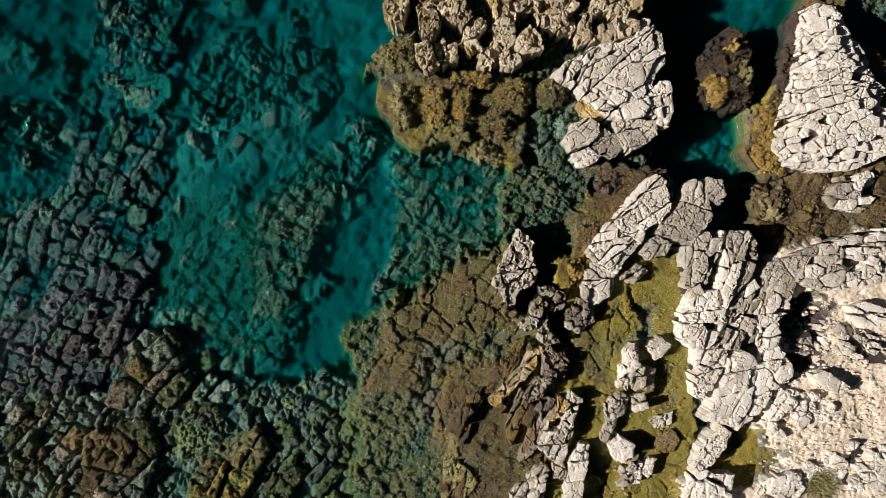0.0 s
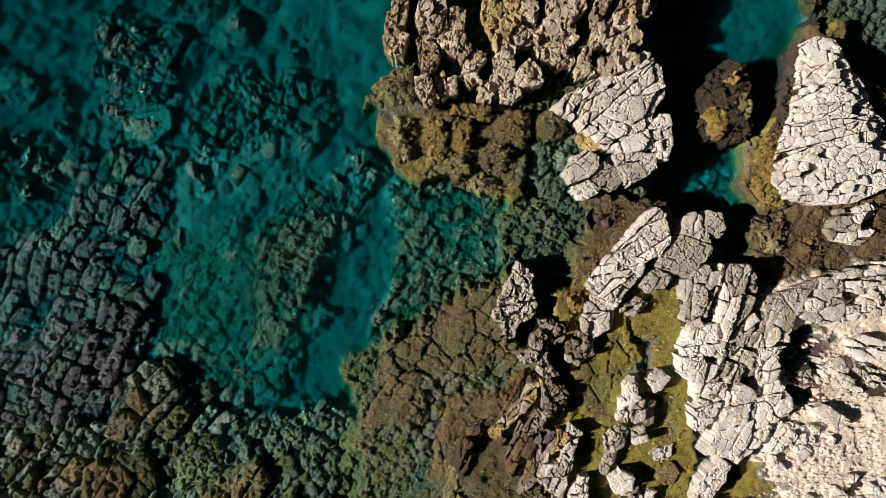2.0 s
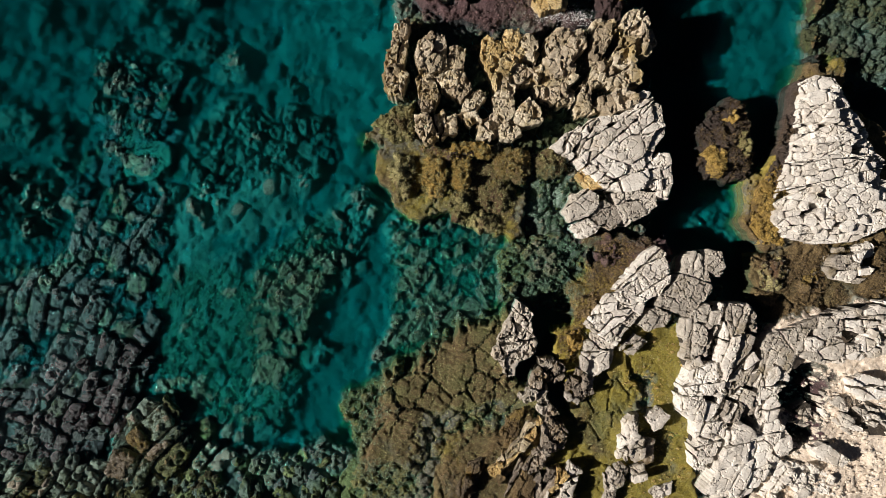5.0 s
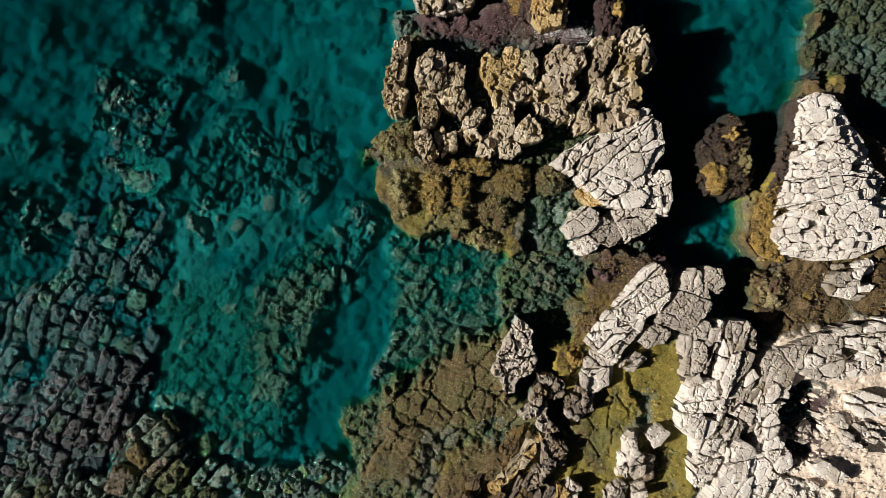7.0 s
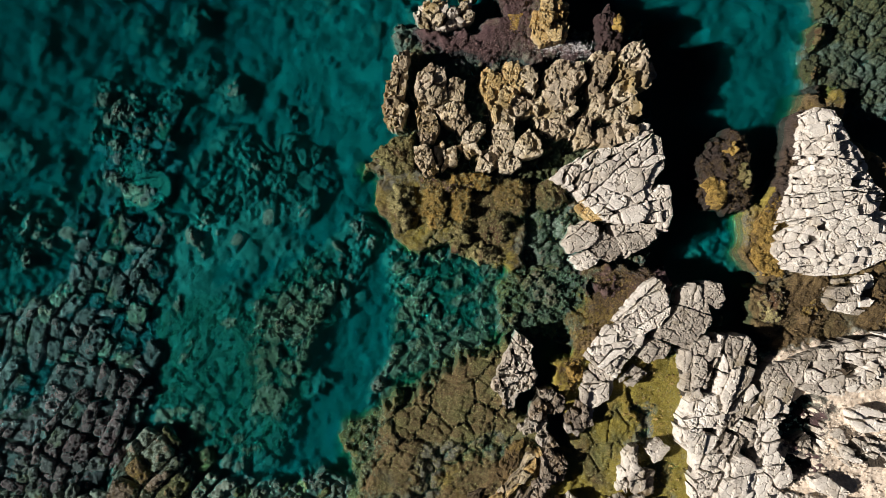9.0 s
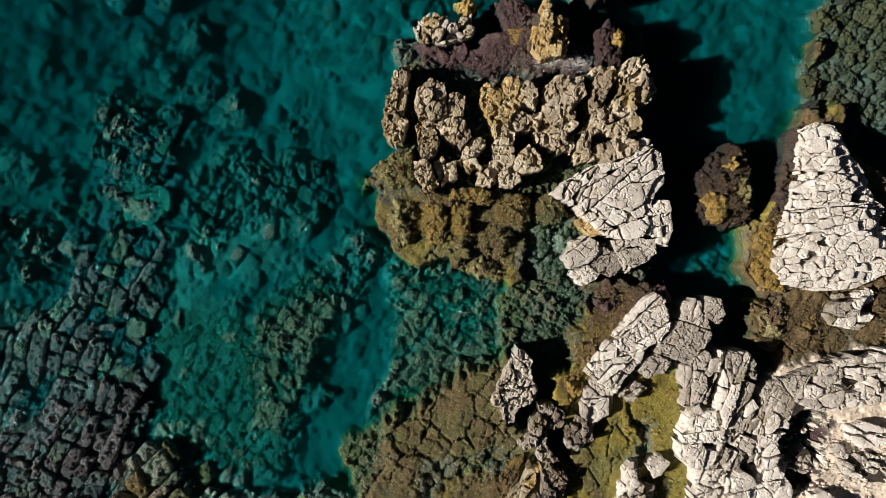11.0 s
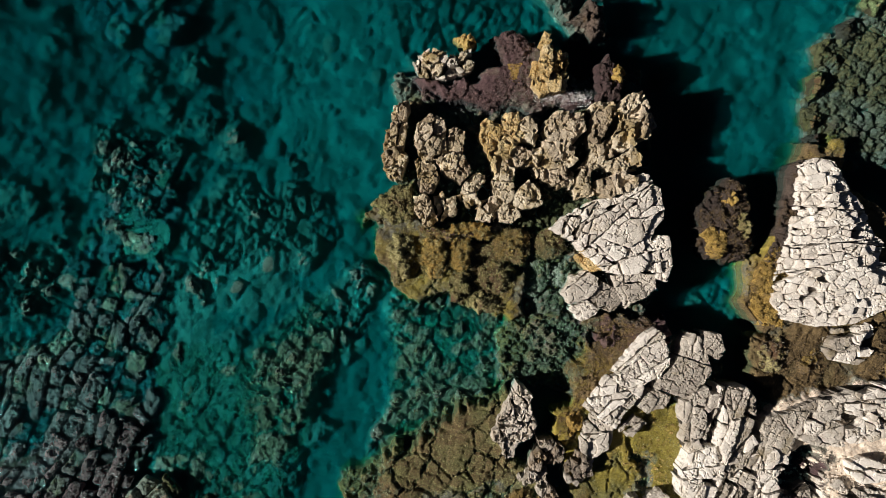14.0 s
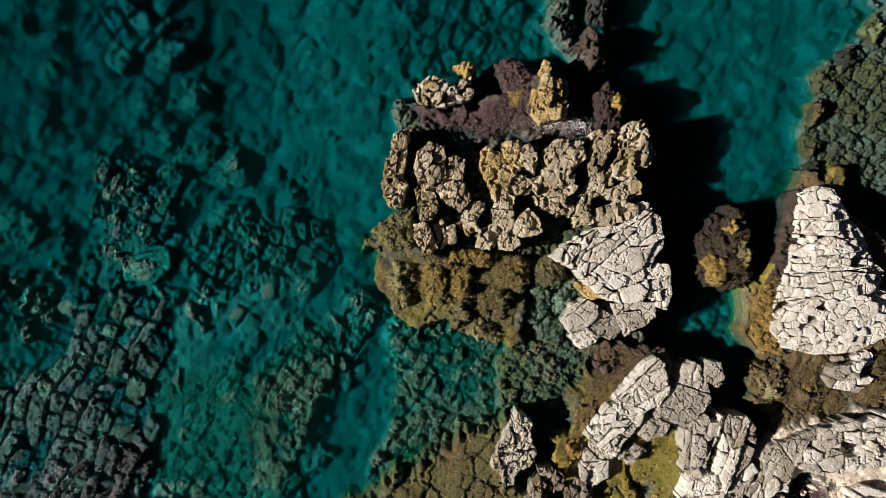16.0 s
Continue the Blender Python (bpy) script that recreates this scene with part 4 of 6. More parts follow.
# the pointed white rock in the north-east
rock([(11.12, 7.33), (11.59, 7.55), (12.16, 7.41), (12.65, 6.52), (13.04, 5.96), (13.36, 5.18), (13.63, 4.97), (13.47, 4.40), (14.42, 4.17), (14.51, 3.11), (13.45, 2.85), (12.65, 2.49), (11.59, 2.42), (10.62, 2.63), (10.22, 3.16), (10.29, 3.82), (10.67, 4.79), (10.96, 5.85)],
     1.05, 0.34, 1.2, 6, WHITE, "pale white limestone outcrop split into small angular blocks", edge=0.9, rim=0.5, gap=0.021, seed=3, relief=0.12, wild=0.5, vary=0.02, holes=0.03, crack=0.12, sink=0.6, rough=0.035,
     joints=[(10.67, 5.31, 12.80, 5.55), (10.06, 3.08, 11.89, 3.17), (11.48, 4.26, 13.24, 4.70), (11.48, 3.71, 13.10, 3.96), (11.48, 4.92, 13.04, 5.04), (10.10, 3.62, 11.48, 4.26), (10.70, 6.12, 12.16, 5.95), (11.89, 3.17, 13.24, 3.52), (10.16, 3.44, 11.48, 3.71), (9.76, 4.19, 10.94, 4.60), (10.30, 4.80, 11.48, 4.92), (10.74, 6.56, 11.89, 6.46), (12.16, 5.01, 13.10, 4.90), (11.48, 5.80, 12.36, 6.12), (11.82, 4.19, 12.56, 4.67), (12.97, 4.33, 13.04, 3.52), (12.56, 3.86, 12.77, 3.11), (11.55, 4.06, 11.82, 3.35), (12.16, 3.92, 12.31, 3.18), (10.81, 5.51, 11.48, 5.85), (12.43, 4.67, 12.70, 4.06), (11.82, 5.19, 12.36, 5.51), (11.11, 6.63, 11.14, 6.02)])
mound([(11.30, 7.62), (10.98, 7.45), (10.86, 6.70), (10.60, 5.60), (10.38, 4.95), (10.15, 4.45), (10.60, 3.74), (11.13, 4.27), (11.50, 6.20)], 0.34, -0.9, WET, "dark brown algae skirt along the foot of the white rock", seed=61, dome=0.15)
mound([(10.45, 4.75), (10.02, 4.35), (9.72, 3.70), (9.70, 2.95), (9.98, 2.40), (10.71, 2.28), (10.80, 3.02), (10.72, 3.99)], 0.38, -0.9, GOLD, "golden algae skirt round the foot of the white rock", seed=60, dome=0.2)
# growth-covered boulders along the drop of the north-eastern reef
for k, outline in enumerate(([(11.69, 9.38), (12.09, 9.56), (12.31, 8.89), (11.91, 8.47), (11.62, 8.78)], [(11.64, 8.38), (12.02, 8.46), (12.13, 7.88), (11.73, 7.62)], [(11.76, 10.38), (12.23, 10.53), (12.31, 9.80), (11.83, 9.56)],
                             [(11.91, 11.29), (12.45, 11.61), (12.60, 10.93), (12.09, 10.63)], [(12.71, 11.98), (13.21, 12.23), (13.36, 11.61), (12.85, 11.40)], [(13.50, 12.74), (14.01, 13.28), (14.27, 12.56), (13.81, 12.12)])):
    mound(outline, -0.3 + 0.05 * (k % 3), -1.4, (BROWN, WET, OLIVE)[k % 3], "growth-covered boulder at the drop of the reef", seed=560 + k, group="reef edge boulders", dome=0.5)
# the island: tan weathered blocks
TAN_LABEL = "tan weathered limestone block with deep joints"


def tan(outline, top, seed, size=0.42, long=1.3, angle=70, second=None, share=0.0, label=TAN_LABEL):
    cx, cy = sum(p[0] for p in outline) / len(outline), sum(p[1] for p in outline) / len(outline)
    outline = [(cx + 1.05 * (x - cx), cy + 1.05 * (y - cy)) for x, y in outline]
    rock(outline, top + 0.08, max(0.6, 1.5 * size), long, angle, TAN, label, seed=seed, rough=0.06, gap=0.018, rim=0.22, edge=0.25, vary=0.08, holes=0.0, sink=0.55, pits=0.2, crack=0.24,
         second=second or DUSK, share=share or 0.4, group="island rocks", spacing=0.034, base=-0.5, relief=0.5, wild=0.4)


tan([(-1.48, 9.12), (-1.04, 9.19), (-1.16, 8.41), (-1.22, 7.88), (-1.09, 7.71), (-1.27, 7.07), (-1.66, 7.09), (-1.73, 7.62), (-1.57, 8.41)], 0.62, 101)
tan([(-0.74, 8.55), (-0.42, 8.90), (0.04, 8.72), (0.09, 7.88), (-0.16, 7.59), (-0.60, 7.59), (-0.81, 8.05)], 0.68, 102)
tan([(0.25, 8.38), (0.67, 8.48), (0.63, 7.71), (0.86, 7.21), (0.55, 6.90), (0.11, 7.14), (-0.07, 7.49), (0.19, 7.97)], 0.62, 103)
tan([(-0.78, 7.50), (-0.34, 7.71), (-0.21, 7.29), (-0.69, 7.08)], 0.55, 104, 0.6)
tan([(-0.64, 7.15), (-0.34, 7.36), (-0.12, 7.00), (-0.28, 6.62), (-0.64, 6.58), (-0.74, 6.86)], 0.6, 105, 0.9, label="rounded tan limestone block with pitted top")
tan([(0.67, 6.72), (0.90, 7.00), (1.22, 7.22), (1.27, 6.90), (1.08, 6.62), (0.72, 6.53)], 0.6, 106, 0.9, label="wedge-shaped tan limestone block")
tan([(-0.83, 6.34), (-0.46, 6.45), (-0.32, 6.13), (-0.14, 5.56), (-0.51, 5.53), (-0.78, 5.92)], 0.48, 107, 0.6, second=GOLD, share=0.4)
tan([(-0.23, 6.36), (0.02, 6.48), (0.09, 6.09), (-0.11, 5.92)], 0.45, 108, 0.8)
tan([(0.18, 6.27), (0.39, 6.38), (0.42, 5.92), (0.02, 5.74)], 0.45, 109, 0.8)
tan([(0.53, 6.48), (0.99, 6.54), (1.17, 6.20), (0.81, 6.09)], 0.45, 110, 0.5)
tan([(1.30, 8.72), (1.87, 8.84), (2.31, 8.91), (2.50, 8.22), (2.13, 7.87), (1.97, 7.43), (1.65, 7.17), (1.43, 7.84), (1.23, 8.22)], 0.75, 111, 1.1, 1.4, 75, LICHEN, 0.85, "tan limestone block crusted with golden lichens")
tan([(2.05, 7.88), (2.57, 7.88), (2.86, 7.53), (2.66, 7.37), (1.83, 7.35)], 0.6, 112, 0.5, 1.6, 20)
tan([(2.34, 8.76), (2.75, 8.86), (2.98, 8.32), (2.84, 8.02), (2.57, 8.23)], 0.62, 113, 0.35)
tan([(3.15, 8.54), (3.54, 8.98), (4.24, 8.95), (4.33, 8.40), (4.01, 8.05), (4.22, 7.59), (3.80, 7.34), (2.96, 7.41), (2.85, 7.84), (3.27, 8.22)], 0.74, 114, 0.75, 1.4, 60, DUSK, 0.3)
tan([(4.68, 9.17), (5.03, 9.25), (5.33, 9.10), (5.15, 8.57), (4.89, 8.22), (4.96, 8.01), (4.68, 7.83), (4.57, 8.22), (4.71, 8.74)], 0.75, 115)
tan([(5.44, 9.06), (5.73, 9.44), (6.08, 9.51), (6.29, 9.09), (6.01, 8.70), (5.51, 8.67)], 0.82, 116, 0.7)
tan([(5.27, 8.21), (5.55, 8.65), (5.83, 8.53), (5.90, 8.00), (5.55, 7.83), (5.27, 7.90)], 0.82, 117, 1.2, label="six-sided tan limestone block, flat on top")
tan([(5.91, 8.67), (6.43, 8.92), (6.56, 8.57), (6.29, 8.18), (5.91, 8.27)], 0.78, 118, 0.6)
tan([(4.82, 7.93), (5.21, 8.08), (5.33, 7.56), (5.83, 7.87), (6.05, 7.61), (5.95, 7.24), (5.21, 7.24), (4.93, 7.59)], 0.7, 119, 0.5)
tan([(4.34, 7.32), (4.87, 7.89), (5.08, 7.43), (4.87, 7.29)], 0.55, 120, 0.6)
tan([(1.59, 6.86), (1.87, 7.27), (2.20, 7.18), (2.17, 6.47), (1.96, 6.15), (1.66, 6.37)], 0.62, 121, 1.0, second=DUSK, share=0.6)
tan([(2.26, 6.44), (2.66, 6.86), (2.96, 6.58), (3.02, 6.12), (2.49, 6.07), (2.22, 6.19)], 0.62, 122, 0.7, second=DUSK, share=0.5)
tan([(2.89, 7.25), (3.81, 7.27), (3.79, 6.79), (3.54, 6.70), (3.10, 6.97)], 0.6, 123, 0.5)
tan([(3.87, 7.23), (4.10, 7.09), (4.01, 6.72), (3.83, 6.83)], 0.55, 124, 0.7)
tan([(4.37, 7.21), (4.62, 7.18), (4.55, 6.75), (4.80, 6.54), (4.20, 6.40), (4.16, 6.65)], 0.6, 125, 0.5)
tan([(1.77, 5.95), (2.14, 6.18), (2.40, 5.81), (2.14, 5.60), (1.82, 5.70)], 0.52, 126, 0.8)
tan([(1.17, 6.20), (1.63, 6.41), (1.80, 5.95), (1.52, 5.65), (1.13, 5.74)], 0.5, 127, 0.35)
tan([(4.91, 6.89), (5.39, 7.10), (5.95, 7.00), (5.90, 6.71), (5.21, 6.36), (4.88, 6.54)], 0.68, 128, 0.9, label="pinkish tan limestone block above the white rock")
rock([(3.45, 5.42), (3.81, 5.76), (4.15, 5.91), (4.55, 6.17), (4.87, 6.26), (5.46, 6.35), (5.91, 6.62), (5.98, 6.96), (6.18, 7.07), (6.41, 6.96), (6.47, 6.71), (6.68, 6.62), (6.81, 5.76), (6.50, 5.35), (6.41, 4.99), (6.18, 4.81), (6.50, 4.54), (6.41, 4.18), (5.73, 4.04), (5.19, 4.13), (4.91, 4.18), (4.37, 4.72), (4.19, 4.99), (3.65, 5.26)],
     0.80, 0.5, 1.4, 35, WHITE, "white limestone outcrop with thin crossing joints", seed=11, edge=0.3, rim=0.2, vary=0.018, gap=0.02, relief=0.14, wild=0.35, holes=0.0, crack=0.11, sink=0.6, second=PALE_GREY, share=0.3, group="island rocks",
     joints=[(4.15, 5.04, 4.81, 6.26), (4.46, 4.81, 5.91, 6.17), (5.91, 6.17, 6.68, 6.62), (4.73, 5.71, 5.91, 6.42), (6.02, 6.08, 6.27, 4.81), (5.91, 6.21, 6.27, 5.76), (6.18, 5.71, 6.81, 5.99), (5.19, 4.40, 6.41, 4.76), (3.83, 5.35, 4.01, 5.85), (4.46, 6.17, 4.26, 5.53), (4.91, 5.71, 5.23, 5.35), (5.46, 5.99, 5.73, 5.62), (5.19, 6.21, 5.37, 6.44), (6.41, 6.96, 6.00, 6.53), (4.91, 4.81, 5.37, 4.40), (4.55, 5.22, 4.91, 4.90)])
rock([(6.34, 4.82), (6.72, 5.14), (6.99, 5.14), (7.08, 4.32), (6.94, 3.82), (6.63, 3.91), (6.44, 4.32)], 0.66, 0.5, 1.3, 40, WHITE, "pale ragged limestone block at the channel", seed=129, rim=0.15, edge=0.2, vary=0.04, gap=0.02, relief=0.25, wild=0.4, holes=0.0, crack=0.1, group="island rocks", joints=[(6.40, 4.64, 7.04, 4.82), (6.72, 5.10, 6.81, 3.91)])
rock([(3.81, 3.42), (4.06, 3.87), (4.52, 4.06), (4.78, 3.92), (4.81, 3.55), (4.52, 3.26), (4.02, 3.11)], 0.50, 0.9, 1.3, 40, PALE_GREY, "rounded grey limestone ledge block", seed=130, rim=0.15, edge=0.2, vary=0.04, gap=0.02, relief=0.25, wild=0.4, holes=0.0, crack=0.1, group="island rocks")
rock([(4.62, 3.30), (5.03, 3.69), (5.40, 3.51), (5.55, 3.15), (5.26, 2.85), (4.85, 2.97)], 0.46, 0.4, 1.3, 40, GREY, "cracked grey limestone ledge block", seed=131, rim=0.15, edge=0.2, vary=0.04, gap=0.02, relief=0.25, wild=0.4, holes=0.0, crack=0.1, group="island rocks", joints=[(5.03, 3.69, 5.26, 2.87)])
rock([(5.32, 3.92), (5.98, 4.01), (6.57, 3.95), (6.60, 3.55), (6.16, 3.21), (5.71, 2.99), (5.43, 3.46)], 0.52, 0.6, 1.3, 40, PALE_GREY, "rough grey limestone ledge block", seed=132, rim=0.15, edge=0.2, vary=0.04, gap=0.02, relief=0.25, wild=0.4, holes=0.0, crack=0.1, group="island rocks", joints=[(5.43, 3.46, 6.57, 3.92), (5.98, 4.01, 6.16, 3.21)])
rock([(4.01, 2.93), (4.53, 3.12), (4.87, 2.90), (4.63, 2.67), (4.35, 2.56)], 0.42, 0.5, 1.3, 40, WHITE, "pale limestone ledge block at the water", seed=133, rim=0.15, edge=0.2, vary=0.04, gap=0.02, relief=0.25, wild=0.4, holes=0.0, crack=0.1, group="island rocks", joints=[(4.53, 3.12, 4.63, 2.67)])
rock([(4.25, 4.64), (4.53, 4.77), (4.96, 4.18), (4.62, 4.11), (4.29, 4.40)], 0.46, 0.8, 1.3, 40, LICHEN, "ochre-stained limestone block below the white rock", seed=134, rim=0.15, edge=0.2, vary=0.04, gap=0.02, relief=0.25, wild=0.4, holes=0.0, crack=0.1, group="island rocks")
# boulders under algae along the south of the island
def coated(outline, top, seed, coat, words):
    mound(outline, top + 0.04, -0.5, coat, words, seed=seed, group="algae boulders", dome=0.62, rough=0.1)


coated([(-1.81, 4.72), (-1.58, 5.26), (-0.87, 5.33), (-0.75, 4.55), (-0.87, 3.75), (-1.49, 3.57), (-1.76, 4.19)], 0.12, 140, OLIVE, "boulder coated in olive algae at the island edge")
coated([(-2.29, 6.24), (-1.67, 6.77), (-0.82, 6.95), (-0.75, 5.53), (-1.49, 5.44), (-2.06, 5.88)], 0.12, 141, OLIVE, "low ledge coated in olive and brown algae")
coated([(-0.69, 5.07), (-0.16, 5.34), (0.19, 4.89), (0.11, 3.92), (-0.43, 3.65), (-0.69, 4.36)], 0.2, 142, GOLD, "small boulder coated in golden algae growth")
coated([(-0.75, 5.52), (0.28, 5.43), (1.03, 5.34), (1.08, 5.16), (0.28, 4.90), (-0.60, 5.16)], 0.18, 143, PURPLE, "brown algae-covered ledge on the island")
coated([(0.28, 4.98), (0.90, 5.15), (0.95, 4.45), (0.81, 4.09), (0.28, 4.15)], 0.25, 144, GOLD, "small boulder coated in golden algae growth")
coated([(0.16, 3.98), (0.82, 4.08), (0.96, 3.48), (0.73, 2.98), (0.23, 3.12)], 0.12, 145, OLIVE, "boulder coated in olive algae")
coated([(1.17, 4.10), (1.70, 4.45), (2.27, 4.15), (2.24, 3.57), (1.79, 3.34), (1.26, 3.57)], 0.15, 146, OLIVE, "boulder coated in olive algae")
coated([(0.82, 3.30), (1.21, 3.55), (1.89, 3.21), (1.85, 2.77), (1.17, 2.66), (0.75, 2.95)], 0.1, 147, OLIVE, "boulder coated in olive algae")
coated([(1.61, 5.24), (2.14, 5.51), (2.76, 5.33), (2.85, 4.62), (2.49, 4.22), (1.78, 4.45), (1.56, 4.80)], 0.25, 148, BROWN, "boulder coated in brown algae")
coated([(2.90, 5.25), (3.38, 5.51), (3.86, 5.25), (4.00, 4.72), (3.56, 4.45), (2.94, 4.45)], 0.2, 149, OLIVE, "boulder coated in olive and gold algae")
coated([(0.28, 5.61), (1.17, 5.64), (1.61, 5.52), (1.53, 5.04), (1.08, 5.16), (0.28, 5.25)], 0.3, 150, GOLD, "golden algae ledge below the tan blocks")
coated([(-1.77, 8.52), (-1.54, 8.61), (-1.63, 7.64), (-1.66, 7.02), (-1.84, 7.20), (-1.86, 8.08)], 0.25, 151, BROWN, "red-brown algae skirt at the island edge")
coated([(2.40, 3.75), (2.89, 4.47), (3.42, 4.38), (3.51, 3.67), (3.07, 3.22), (2.53, 3.27)], -0.36, 152, SHALLOW, "sunken boulder under pale green algae")
coated([(3.51, 4.35), (4.05, 4.38), (4.23, 3.84), (3.96, 3.49), (3.59, 3.63)], -0.40, 153, SHALLOW, "sunken boulder under pale green algae")
coated([(2.80, 3.13), (3.42, 3.45), (3.96, 3.41), (3.91, 2.77), (3.16, 2.63)], -0.40, 154, SHALLOW, "sunken boulder under pale green algae")
# north of the island
rock([(-0.85, 10.70), (-0.34, 11.04), (0.28, 10.88), (0.90, 11.00), (0.92, 10.35), (0.02, 10.15), (-0.74, 10.29)], 0.62, 0.28, 1.2, 20, TAN, "pale pitted limestone knob in dark algae", seed=13, rough=0.09, second=PALE_GREY, share=0.5, holes=0.05, pits=0.16)
rock([(3.02, 10.88), (3.22, 11.57), (3.50, 10.97), (3.89, 10.97), (3.87, 9.69), (3.02, 9.59), (2.76, 10.17)], 0.75, 0.36, 1.3, 80, LICHEN, "gold-crusted ragged limestone spire", seed=14, rough=0.10, holes=0.1)
rock([(2.15, 10.54), (2.50, 10.63), (2.56, 10.10), (2.17, 9.92)], 0.3, 0.5, 1.2, 80, GOLD, "small gold-crusted rock in purple algae", seed=15, rough=0.07)
mound([(4.54, 14.70), (5.17, 14.88), (5.53, 13.80), (5.26, 12.89), (4.72, 12.98)], -0.2, -1.2, PURPLE, "dark sunken rock north of the island", seed=68)
mound([(4.82, 10.53), (5.24, 10.87), (5.70, 10.35), (5.63, 9.47), (4.89, 9.47)], 0.55, -0.8, PURPLE, "purple algae-covered boulder beside the island", seed=16)
mound([(3.86, 12.00), (4.39, 12.36), (4.66, 12.77), (5.21, 12.41), (5.18, 11.52), (4.71, 11.38), (4.39, 11.82)], 0.16, -0.5, WET, "dark algae-covered rock awash", seed=17)
mound([(1.53, 11.53), (2.24, 11.80), (2.92, 11.35), (2.86, 10.46), (2.28, 10.55), (1.97, 10.46), (1.71, 11.17)], 0.16, -0.5, PURPLE, "low dark ledge under purple algae", seed=62)
mound([(0.37, 11.44), (0.91, 11.62), (1.10, 11.26), (0.73, 11.00)], 0.2, -0.5, GOLD, "small rock under brown and gold algae", seed=63)
mound([(5.29, 10.42), (5.54, 10.53), (5.68, 10.21), (5.57, 9.89), (5.33, 10.03)], 0.62, 0.1, GOLD, "golden algae cushion growing on the purple boulder", seed=69, dome=0.2)
# the dark boulder in the channel
mound([(8.02, 6.14), (8.48, 6.55), (8.89, 6.76), (9.16, 7.05), (9.55, 6.76), (9.69, 6.23), (9.83, 5.79), (9.78, 4.99), (9.51, 4.49), (8.71, 4.35), (8.18, 4.60)], 0.38, -1.0, WET, "dark wet boulder with golden algae patches", "boulder", rough=0.2, seed=18)
mound([(8.19, 5.25), (8.48, 5.48), (8.83, 5.34), (8.94, 4.89), (8.71, 4.45), (8.30, 4.59)], 0.56, 0.0, GOLD, "golden algae cushion growing on the dark boulder", seed=64)
mound([(8.83, 6.31), (9.08, 6.61), (9.19, 6.22), (9.04, 6.01)], 0.56, 0.0, GOLD, "golden algae cushion growing on the dark boulder", seed=65)
mound([(9.26, 5.87), (9.55, 5.98), (9.69, 5.34), (9.42, 4.99), (9.23, 5.34)], 0.50, 0.0, OLIVE, "olive algae cushion on the dark boulder", seed=66)
# growth on the ledges beside the slabs and below the shore
mound([(4.37, 0.73), (4.91, 1.00), (5.17, 0.37), (4.73, -0.07), (4.29, 0.11)], 0.2, -0.4, BROWN, "low rock under brown algae beside the slab", seed=155, dome=0.2)
mound([(3.81, -0.37), (4.29, -0.16), (4.48, -0.78), (4.02, -1.19)], 0.24, -0.4, GOLD, "low rock under golden algae beside the slab", seed=156, dome=0.2)
mound([(4.73, 2.12), (5.44, 2.42), (5.73, 1.89), (5.09, 1.55)], 0.2, -0.4, PURPLE, "low rock under purple-brown algae", seed=157, dome=0.2)
mound([(5.76, 2.51), (6.51, 2.61), (6.83, 2.29), (6.12, 2.05)], 0.22, -0.4, WET, "low black wet rock in the cleft", seed=158, dome=0.2)
mound([(9.98, 1.71), (10.69, 1.97), (10.99, 1.26), (10.42, 0.80), (9.98, 1.00)], 0.16, -0.4, OLIVE, "low rock under olive algae on the ledge", seed=159, dome=0.2)
mound([(11.17, 1.58), (11.84, 1.71), (11.95, 1.00), (11.22, 0.80)], 0.16, -0.4, BROWN, "low rock under brown algae on the ledge", seed=160, dome=0.2)
mound([(13.48, 1.05), (14.16, 1.26), (14.37, 0.73), (13.66, 0.52)], 0.18, -0.4, BROWN, "low rock under brown algae on the ledge", seed=161, dome=0.2)
# slabs in the middle
rock([(5.34, 1.00), (5.76, 1.54), (6.26, 2.11), (6.57, 2.27), (6.84, 2.08), (6.95, 1.58), (6.99, 1.27), (6.64, 0.85), (6.11, 0.58), (5.76, 0.92)],
     0.66, 0.80, 1.7, 50, WHITE, "long pale limestone slab leaning on the ledge", "limestone_slab", seed=19, edge=0.2, rim=0.12, gap=0.020, relief=0.26, vary=0.04, second=PALE_GREY, share=0.35, holes=0,
     joints=[(5.53, 1.08, 6.72, 2.19), (5.95, 0.77, 6.99, 1.46)])
rock([(4.46, -0.12), (4.81, 0.38), (5.12, 0.76), (5.66, 0.96), (5.89, 0.76), (6.18, 0.53), (6.24, 0.34), (5.66, -0.28), (5.39, -0.74), (5.04, -0.55)],
     0.60, 0.62, 1.6, 50, WHITE, "pale cracked limestone slab", "limestone_slab", seed=67, edge=0.2, rim=0.12, gap=0.020, relief=0.28, vary=0.06, second=PALE_GREY, share=0.5, holes=0,
     joints=[(5.20, 0.79, 5.89, 0.30), (4.81, 0.19, 5.97, 0.45), (4.97, -0.45, 5.66, 0.07), (5.43, 0.69, 5.35, 0.11)])
rock([(6.66, 0.76), (7.00, 1.00), (7.43, 1.50), (7.50, 1.96), (7.73, 2.11), (7.96, 2.05), (8.03, 1.79), (8.13, 2.19), (8.58, 2.07), (8.70, 1.65), (8.54, 1.34), (8.20, 1.50), (8.31, 1.03), (8.12, 0.73), (7.66, 0.23), (7.04, 0.19), (6.66, 0.40)],
     0.62, 1.50, 1.6, 55, PALE_GREY, "grey weathered limestone slab", "limestone_slab", seed=20, edge=0.2, rim=0.12, gap=0.020, relief=0.3, vary=0.04, second=GREY, share=0.4,
     joints=[(6.66, 0.50, 7.50, 0.19), (7.41, 1.46, 8.20, 1.19), (8.01, 1.96, 8.03, 1.50)])
